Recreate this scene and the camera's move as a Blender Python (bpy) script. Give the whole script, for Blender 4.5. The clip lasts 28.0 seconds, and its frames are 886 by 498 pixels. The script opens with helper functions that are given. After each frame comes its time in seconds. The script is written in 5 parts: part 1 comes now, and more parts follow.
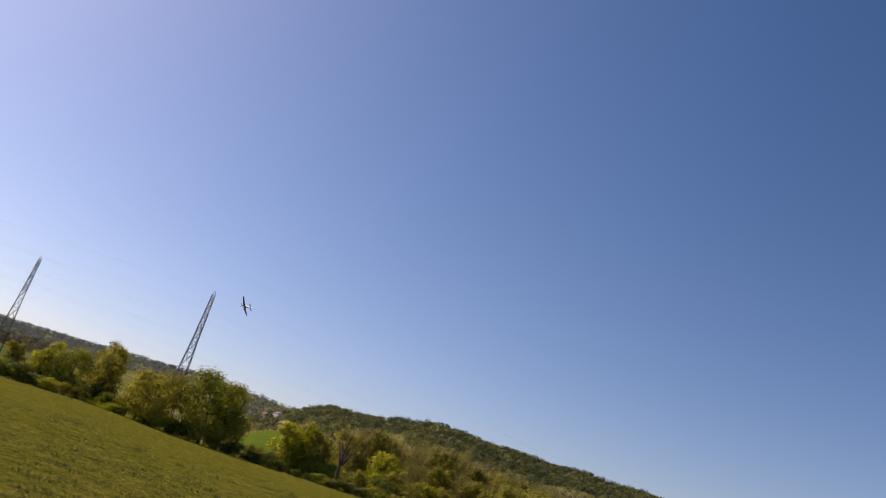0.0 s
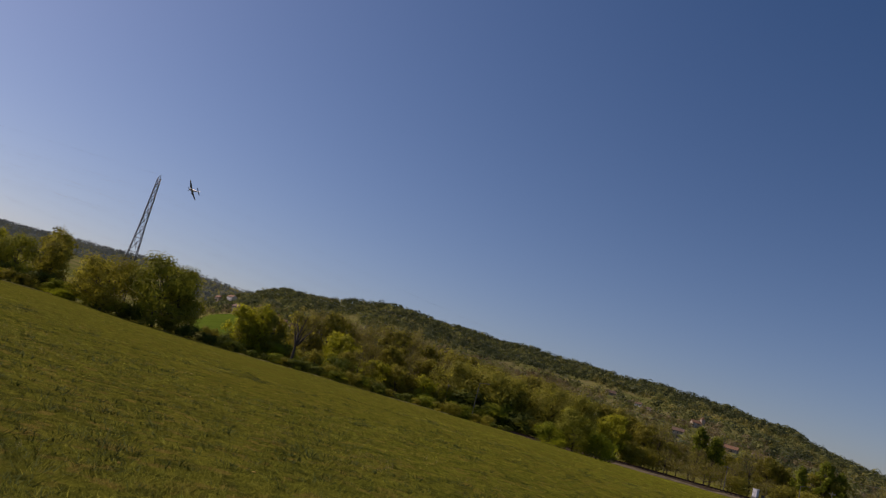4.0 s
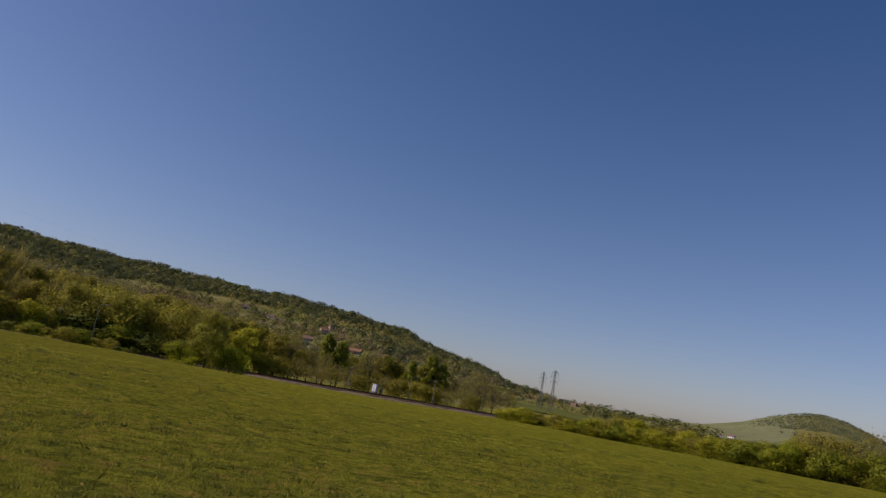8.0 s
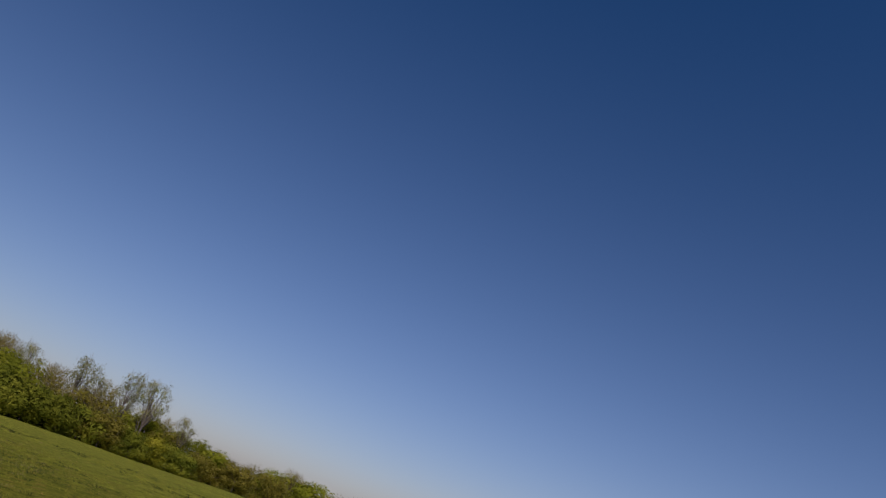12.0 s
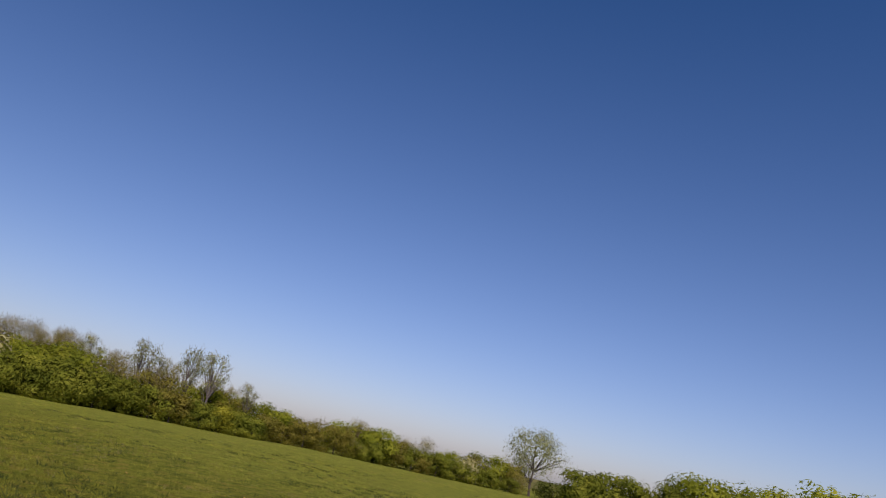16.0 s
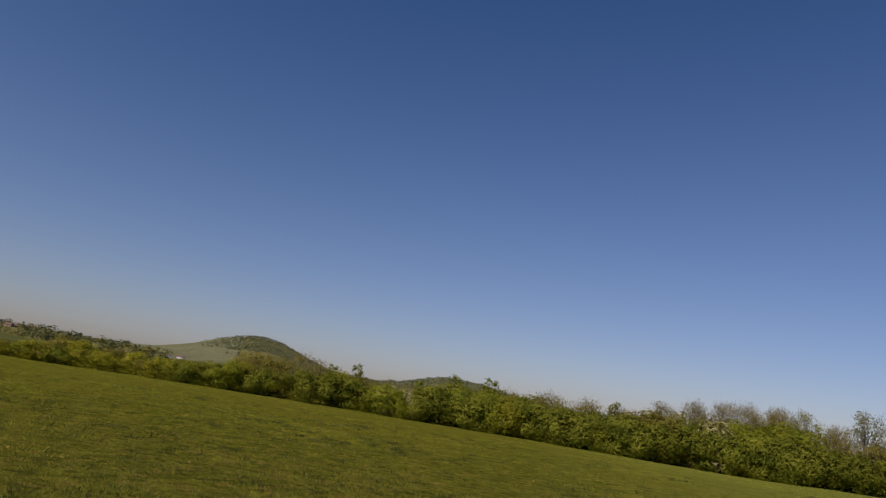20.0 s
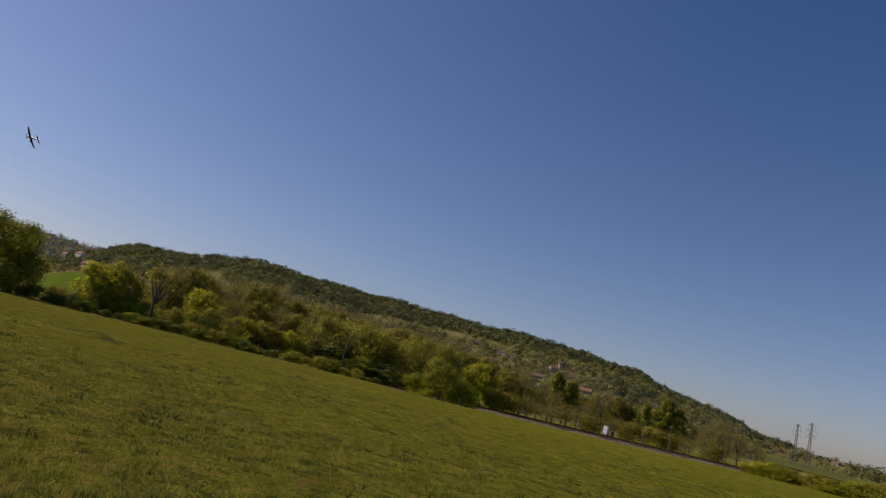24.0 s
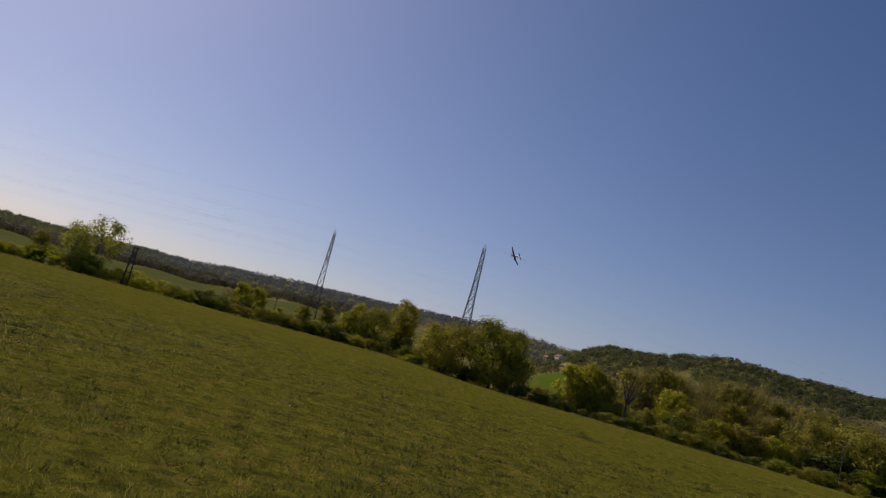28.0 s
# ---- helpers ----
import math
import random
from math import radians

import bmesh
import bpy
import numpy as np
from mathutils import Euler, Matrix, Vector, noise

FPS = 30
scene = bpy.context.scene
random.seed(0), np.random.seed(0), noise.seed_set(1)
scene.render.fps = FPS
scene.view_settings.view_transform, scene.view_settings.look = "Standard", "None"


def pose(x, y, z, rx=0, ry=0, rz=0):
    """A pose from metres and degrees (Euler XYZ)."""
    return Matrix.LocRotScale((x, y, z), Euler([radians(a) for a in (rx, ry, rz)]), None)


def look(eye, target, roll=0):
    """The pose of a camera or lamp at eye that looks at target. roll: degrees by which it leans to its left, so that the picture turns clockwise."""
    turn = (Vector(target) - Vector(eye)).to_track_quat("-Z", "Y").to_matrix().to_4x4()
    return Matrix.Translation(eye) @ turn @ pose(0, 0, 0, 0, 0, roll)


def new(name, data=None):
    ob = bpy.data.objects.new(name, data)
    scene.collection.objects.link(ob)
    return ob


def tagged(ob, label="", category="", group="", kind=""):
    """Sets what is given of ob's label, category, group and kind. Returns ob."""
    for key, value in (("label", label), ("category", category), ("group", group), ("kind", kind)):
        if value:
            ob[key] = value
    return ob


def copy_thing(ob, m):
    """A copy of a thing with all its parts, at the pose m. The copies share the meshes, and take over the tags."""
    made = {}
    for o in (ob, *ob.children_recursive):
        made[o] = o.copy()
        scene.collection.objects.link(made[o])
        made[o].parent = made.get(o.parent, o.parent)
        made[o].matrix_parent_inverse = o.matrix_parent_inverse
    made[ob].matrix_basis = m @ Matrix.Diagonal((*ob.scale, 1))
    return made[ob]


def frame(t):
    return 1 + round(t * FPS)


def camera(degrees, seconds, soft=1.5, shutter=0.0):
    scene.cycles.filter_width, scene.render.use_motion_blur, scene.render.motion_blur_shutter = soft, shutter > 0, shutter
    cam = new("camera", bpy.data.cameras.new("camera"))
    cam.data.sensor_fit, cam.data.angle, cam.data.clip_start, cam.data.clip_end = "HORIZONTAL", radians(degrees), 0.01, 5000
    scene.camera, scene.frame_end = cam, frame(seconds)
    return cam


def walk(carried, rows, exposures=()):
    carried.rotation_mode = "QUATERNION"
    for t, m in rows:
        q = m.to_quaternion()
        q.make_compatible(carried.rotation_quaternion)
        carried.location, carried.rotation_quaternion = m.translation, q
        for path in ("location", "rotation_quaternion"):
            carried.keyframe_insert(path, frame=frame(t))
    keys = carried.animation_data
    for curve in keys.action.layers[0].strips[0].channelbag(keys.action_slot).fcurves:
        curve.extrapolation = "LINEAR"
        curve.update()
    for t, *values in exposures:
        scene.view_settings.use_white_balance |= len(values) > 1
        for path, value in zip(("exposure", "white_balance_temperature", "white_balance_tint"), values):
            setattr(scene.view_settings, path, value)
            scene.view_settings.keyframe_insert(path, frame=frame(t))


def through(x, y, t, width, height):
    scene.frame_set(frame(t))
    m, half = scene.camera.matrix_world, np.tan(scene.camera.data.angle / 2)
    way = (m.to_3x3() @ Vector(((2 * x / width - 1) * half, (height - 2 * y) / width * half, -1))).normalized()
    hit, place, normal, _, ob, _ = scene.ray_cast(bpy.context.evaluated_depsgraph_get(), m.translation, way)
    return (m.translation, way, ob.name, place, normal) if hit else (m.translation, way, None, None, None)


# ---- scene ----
# A wide flat meadow in a valley: the camera turns on the spot, worn on the head of somebody who watches a model plane.
# Azimuths are in degrees from +y towards +x, as seen from the eye; elevations are from the eye too.
EXPOSURES = (  # seconds, stops, kelvin, tint: the camera sets its own exposure and white balance as it turns
    (0.0, -0.05, 6810, 32), (1.0, -0.42, 6810, 31), (2.0, -0.76, 6760, 32), (3.0, -0.76, 6710, 32), (6.0, -0.50, 6440, 33), (7.0, -0.52, 6440, 34), (9.0, -0.45, 6490, 33), (11.0, -0.65, 6390, 34), (12.0, -0.76, 6190, 34), (12.5, -0.70, 6140, 36), (14.5, -0.15, 6090, 37), (15.0, -0.18, 6190, 37), (16.0, -0.33, 6090, 37), (18.0, -0.47, 6190, 36), (19.0, -0.62, 6340, 35), (20.0, -0.60, 6390, 34), (22.5, -0.60, 6470, 33), (25.0, -0.50, 6530, 33), (28.0, -0.80, 6530, 32),
)
cam = camera(62.8, 28.0, 1.15)
EYE = (0.0, 0.0, 1.75)
TURNS = (  # seconds, Euler degrees of the head-worn camera
    (0.0, 109.88, -16.30, 40.45),
    (0.5, 108.42, -17.47, 47.05),
    (1.0, 106.63, -17.02, 49.63),
    (1.5, 105.44, -17.46, 50.84),
    (2.0, 104.28, -16.81, 49.41),
    (2.5, 103.73, -16.33, 47.42),
    (3.0, 103.09, -15.89, 44.26),
    (3.5, 102.25, -15.40, 40.57),
    (5.5, 101.63, -13.47, 25.37),
    (6.0, 101.78, -12.34, 21.62),
    (6.5, 101.69, -11.17, 17.78),
    (7.0, 101.77, -9.88, 15.53),
    (7.5, 101.36, -9.82, 11.64),
    (8.0, 101.20, -9.82, 8.30),
    (8.5, 100.90, -10.01, 2.53),
    (9.0, 100.42, -9.43, -4.07),
    (9.5, 100.27, -9.22, -8.87),
    (10.0, 100.28, -9.82, -12.10),
    (10.5, 99.56, -11.10, -17.37),
    (11.0, 99.44, -11.79, -32.93),
    (11.5, 105.00, -15.20, -61.99),
    (12.0, 112.72, -18.98, -91.15),
    (12.5, 113.97, -18.10, -103.61),
    (13.5, 112.90, -15.60, -109.90),
    (14.5, 110.19, -13.50, -101.97),
    (15.0, 109.76, -12.19, -97.47),
    (15.5, 107.93, -11.84, -92.25),
    (16.0, 106.33, -11.81, -85.77),
    (16.5, 106.21, -12.03, -76.97),
    (17.0, 105.34, -11.26, -67.92),
    (17.5, 104.30, -10.23, -59.17),
    (18.0, 102.96, -8.37, -51.90),
    (18.5, 99.45, -6.94, -43.89),
    (19.0, 101.76, -6.09, -39.57),
    (19.5, 102.77, -8.90, -35.29),
    (20.0, 102.17, -8.77, -33.01),
    (20.5, 102.52, -8.85, -28.62),
    (21.0, 101.22, -7.80, -23.39),
    (21.5, 101.52, -10.16, -14.97),
    (22.0, 100.11, -12.09, -4.60),
    (22.5, 100.44, -12.74, 4.84),
    (24.5, 101.27, -12.57, 30.12),
    (25.0, 102.67, -12.18, 33.03),
    (25.5, 102.75, -11.84, 39.28),
    (26.0, 101.34, -12.83, 45.08),
    (26.5, 100.38, -13.48, 50.94),
    (27.0, 99.33, -14.56, 55.17),
    (27.5, 99.59, -14.77, 58.47),
    (28.0, 99.33, -14.84, 62.91),
)
walk(cam, [(t, pose(*EYE, rx, ry, rz)) for t, rx, ry, rz in TURNS], EXPOSURES)

# ---- world and sun ----
SUN_AZ, SUN_EL = -105.0, 42.0
world = bpy.data.worlds.new("sky")
scene.world = world
world.use_nodes = True
wn = world.node_tree.nodes
sky = wn.new("ShaderNodeTexSky")
sky.sky_type, sky.sun_disc = "NISHITA", False
sky.sun_elevation, sky.sun_rotation = radians(SUN_EL), radians(SUN_AZ)
sky.altitude, sky.air_density, sky.dust_density, sky.ozone_density = 200.0, 1.0, 0.95, 3.2
wn["Background"].inputs["Strength"].default_value = 0.080
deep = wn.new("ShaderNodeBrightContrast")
deep.inputs["Bright"].default_value, deep.inputs["Contrast"].default_value = -0.46, 0.45
world.node_tree.links.new(sky.outputs["Color"], deep.inputs["Color"])
tinge = wn.new("ShaderNodeHueSaturation")
tinge.inputs["Hue"].default_value, tinge.inputs["Saturation"].default_value = 0.497, 1.03
world.node_tree.links.new(deep.outputs["Color"], tinge.inputs["Color"])
world.node_tree.links.new(tinge.outputs["Color"], wn["Background"].inputs["Color"])
sun = new("sun", bpy.data.lights.new("sun", "SUN"))
sun.data.energy, sun.data.angle, sun.data.color = 5.0, radians(0.53), (1.0, 0.93, 0.82)
az, el = radians(SUN_AZ), radians(SUN_EL)
sun.matrix_world = look((60 * math.sin(az) * math.cos(el), 60 * math.cos(az) * math.cos(el), 60 * math.sin(el)), (0, 0, 0))


# ---- materials ----
class Mat:
    """A node material with a few short-hands."""

    def __init__(self, name, rough=0.8, metal=0.0):
        self.m = bpy.data.materials.new(name)
        self.m.use_nodes = True
        self.t = self.m.node_tree
        self.b = self.t.nodes["Principled BSDF"]
        self.b.inputs["Roughness"].default_value, self.b.inputs["Metallic"].default_value = rough, metal
        self.b.inputs["Specular IOR Level"].default_value = 0.25

    def n(self, kind, **values):
        node = self.t.nodes.new("ShaderNode" + kind)
        for k, v in values.items():
            node.inputs[k].default_value = v
        return node

    def link(self, a, b):
        self.t.links.new(a, b)

    def pos(self):
        return self.n("NewGeometry").outputs["Position"]

    def noise(self, scale, detail=3.0, rough=0.55, vec=None, stretch=None):
        nd = self.n("TexNoise", Scale=scale, Detail=detail, Roughness=rough)
        src = vec or self.pos()
        if stretch:
            mp = self.n("Mapping", Scale=stretch)
            self.link(src, mp.inputs["Vector"])
            src = mp.outputs["Vector"]
        self.link(src, nd.inputs["Vector"])
        return nd.outputs["Fac"]

    def clump(self, scale):
        """One random value for each clump of the sward, seen from above."""
        flat = self.n("Mapping", Scale=(1.0, 1.0, 0.0))
        ragged = self.n("TexNoise", Scale=scale * 2.5, Detail=5.0, Roughness=0.75)
        self.link(self.pos(), ragged.inputs["Vector"])
        shift = self.n("VectorMath")
        shift.operation = "MULTIPLY_ADD"
        self.link(ragged.outputs["Color"], shift.inputs[0])
        shift.inputs[1].default_value = (1.1 / scale,) * 3
        self.link(self.pos(), shift.inputs[2])
        self.link(shift.outputs["Vector"], flat.inputs["Vector"])
        v = self.n("TexVoronoi", Scale=scale)
        self.link(flat.outputs["Vector"], v.inputs["Vector"])
        s = self.n("SeparateColor")
        self.link(v.outputs["Color"], s.inputs["Color"])
        return s.outputs["Red"]

    def ramp(self, fac, stops):
        r = self.n("ValToRGB")
        e = r.color_ramp.elements
        while len(e) < len(stops):
            e.new(0.5)
        for s, (p, c) in zip(e, stops):
            s.position, s.color = p, (*c, 1.0)
        self.link(fac, r.inputs["Fac"])
        return r.outputs["Color"]

    def mix(self, fac, a, b, blend="MIX"):
        x = self.t.nodes.new("ShaderNodeMix")
        x.data_type, x.blend_type = "RGBA", blend
        for src, i in ((fac, 0), (a, 6), (b, 7)):
            if isinstance(src, (int, float)):
                x.inputs[i].default_value = src
            elif isinstance(src, tuple):
                x.inputs[i].default_value = (*src, 1.0)
            else:
                self.link(src, x.inputs[i])
        return x.outputs[2]

    def bump(self, fac, strength, distance=0.02):
        b = self.n("Bump", Strength=strength, Distance=distance)
        self.link(fac, b.inputs["Height"])
        self.link(b.outputs["Normal"], self.b.inputs["Normal"])

    def along(self, way, lo, hi):
        """0 to 1 over the plane, along a direction, between two distances."""
        dot = self.n("VectorMath")
        dot.operation = "DOT_PRODUCT"
        self.link(self.pos(), dot.inputs[0])
        dot.inputs[1].default_value = (*way, 0.0)
        mr = self.n("MapRange")
        mr.inputs["From Min"].default_value, mr.inputs["From Max"].default_value = lo, hi
        self.link(dot.outputs["Value"], mr.inputs["Value"])
        return mr.outputs["Result"]

    def front_lit(self, c):
        """Greener towards the long hedge, paler and evener at the far end: painted front light."""
        c = self.mix(self.along((1.0, 0.6), -10.0, 32.0), self.mix(1.0, c, (1.02, 0.945, 0.87), "MULTIPLY"), self.mix(1.0, c, (1.15, 1.12, 0.82), "MULTIPLY"))
        c = self.mix(self.along((-0.3, 1.0), 6.0, 32.0), c, self.mix(1.0, c, (1.0, 1.0, 0.86), "MULTIPLY"))
        # far end: the brightness of grass seen down-sun is put into the colour
        return self.mix(self.along((1.0, -0.8), 0.0, 26.0), c, self.mix(0.24, self.mix(1.0, c, (1.18, 1.20, 1.20), "MULTIPLY"), (0.260, 0.310, 0.060)))

    def colour(self, c):
        self.link(c, self.b.inputs["Base Color"])
        return self


def plain(name, a, b, rough=0.7, scale=3.0, metal=0.0, bump=0.2):
    """Two close tones mixed by noise at two scales, with a fine relief."""
    m = Mat(name, rough, metal)
    if rough >= 0.95:
        m.b.inputs["Specular IOR Level"].default_value = 0.0
    f = m.noise(scale, 5)
    c = m.ramp(f, [(0.3, a), (0.7, b)])
    c = m.mix(m.ramp(m.noise(scale * 9, 2), [(0.35, (0.75,) * 3), (0.65, (1.0,) * 3)]), (0.0, 0.0, 0.0), c, "MIX")
    m.colour(c)
    m.bump(m.noise(scale * 6, 4), bump)
    return m.m


def foliage(name, dark, mid, light, through=0.35, scale=0.6):
    """Leaves: tone by patch, by leaf and by tree; light comes through them."""
    m = Mat(name, 0.75)
    m.b.inputs["Specular IOR Level"].default_value = 0.06
    isl = m.n("NewGeometry").outputs["Random Per Island"]
    patch = m.noise(scale, 3, vec=m.n("TexCoord").outputs["Object"])
    c = m.ramp(patch, [(0.34, dark), (0.5, mid), (0.66, light)])
    c = m.mix(0.07, c, m.ramp(isl, [(0.0, dark), (0.5, mid), (1.0, light)]))
    h = m.n("HueSaturation", Saturation=1.0)
    rnd = m.n("ObjectInfo").outputs["Random"]
    v = m.n("MapRange")
    v.inputs["To Min"].default_value, v.inputs["To Max"].default_value = 0.86, 1.14
    m.link(rnd, v.inputs["Value"])
    m.link(v.outputs["Result"], h.inputs["Value"])
    m.link(c, h.inputs["Color"])
    m.link(h.outputs["Color"], m.b.inputs["Base Color"])
    tr = m.n("BsdfTranslucent")
    m.link(m.mix(1.0, h.outputs["Color"], (1.45, 1.45, 0.9), "MULTIPLY"), tr.inputs["Color"])
    mx = m.n("MixShader", Fac=through)
    m.link(m.b.outputs["BSDF"], mx.inputs[1])
    m.link(tr.outputs["BSDF"], mx.inputs[2])
    m.link(mx.outputs["Shader"], m.t.nodes["Material Output"].inputs["Surface"])
    return m.m


def ground_material():
    """Meadow near the eye, then rough pasture, dry slopes and far fields by distance from the middle of the meadow."""
    m = Mat("meadow", 1.0)
    m.b.inputs["Specular IOR Level"].default_value = 0.0
    big, mid_, fine = m.noise(0.07, 4), m.noise(0.9, 6, 0.68), m.noise(5.0, 5, 0.65)
    c = m.ramp(mid_, [(0.36, (0.066, 0.078, 0.012)), (0.5, (0.120, 0.130, 0.016)), (0.66, (0.190, 0.182, 0.028))])
    c = m.mix(m.ramp(big, [(0.46, (0.0,) * 3), (0.66, (0.4,) * 3)]), c, (0.165, 0.138, 0.024))
    c = m.mix(m.ramp(fine, [(0.38, (0.7,) * 3), (0.54, (0.0,) * 3)]), c, (0.038, 0.044, 0.009))
    c = m.mix(0.45, c, m.ramp(m.clump(4.2), [(0.08, (0.040, 0.055, 0.010)), (0.30, (0.110, 0.125, 0.015)), (0.62, (0.190, 0.200, 0.024)), (0.80, (0.115, 0.128, 0.016)), (0.95, (0.230, 0.170, 0.042))]))
    c = m.front_lit(c)
    # slopes beyond the valley floor
    sl = m.noise(0.012, 6, 0.62)
    hill = m.ramp(sl, [(0.36, (0.100, 0.108, 0.028)), (0.47, (0.140, 0.140, 0.038)), (0.57, (0.190, 0.165, 0.062)), (0.66, (0.170, 0.175, 0.036))])
    ln = m.n("VectorMath")
    ln.operation = "LENGTH"
    m.link(m.pos(), ln.inputs[0])
    mr = m.n("MapRange")
    mr.inputs["From Min"].default_value, mr.inputs["From Max"].default_value = 190.0, 330.0
    m.link(ln.outputs["Value"], mr.inputs["Value"])
    m.colour(m.mix(mr.outputs["Result"], c, hill))
    m.bump(m.noise(9.0, 6, 0.7), 0.9, 0.12)
    return m.m


def grass_material(name, dark, mid, light, straw):
    """Blades whose tone follows clumps of a few hands' width and broad stripes across the meadow."""
    m = Mat(name, 0.8)
    m.b.inputs["Specular IOR Level"].default_value = 0.05
    c = m.ramp(m.noise(0.9, 6, 0.68), [(0.36, dark), (0.5, mid), (0.66, light)])
    c = m.mix(m.ramp(m.noise(0.20, 4, 0.65), [(0.43, (0.55,) * 3), (0.55, (0.0,) * 3)]), c, dark)
    c = m.mix(m.ramp(m.noise(0.55, 6, 0.68), [(0.51, (0.0,) * 3), (0.63, (0.6,) * 3)]), c, straw)
    c = m.mix(m.ramp(m.noise(0.035, 3, 0.6), [(0.44, (0.0,) * 3), (0.60, (0.45,) * 3)]), c, mid)
    c = m.mix(m.ramp(m.noise(1.6, 5, 0.65), [(0.38, (0.85,) * 3), (0.49, (0.0,) * 3)]), c, dark)
    c = m.mix(0.12, c, m.ramp(m.n("NewGeometry").outputs["Random Per Island"], [(0.25, dark), (0.6, mid), (0.9, light)]))
    c = m.mix(0.5, c, m.ramp(m.clump(4.2), [(0.08, dark), (0.30, mid), (0.62, light), (0.80, mid), (0.95, straw)]))
    c = m.mix(0.22, c, m.ramp(m.clump(1.5), [(0.15, dark), (0.5, mid), (0.85, light)]))
    c = m.front_lit(c)
    m.colour(c)
    tr = m.n("BsdfTranslucent")
    m.link(c, tr.inputs["Color"])
    mx = m.n("MixShader", Fac=0.28)
    m.link(m.b.outputs["BSDF"], mx.inputs[1])
    m.link(tr.outputs["BSDF"], mx.inputs[2])
    m.link(mx.outputs["Shader"], m.t.nodes["Material Output"].inputs["Surface"])
    return m.m


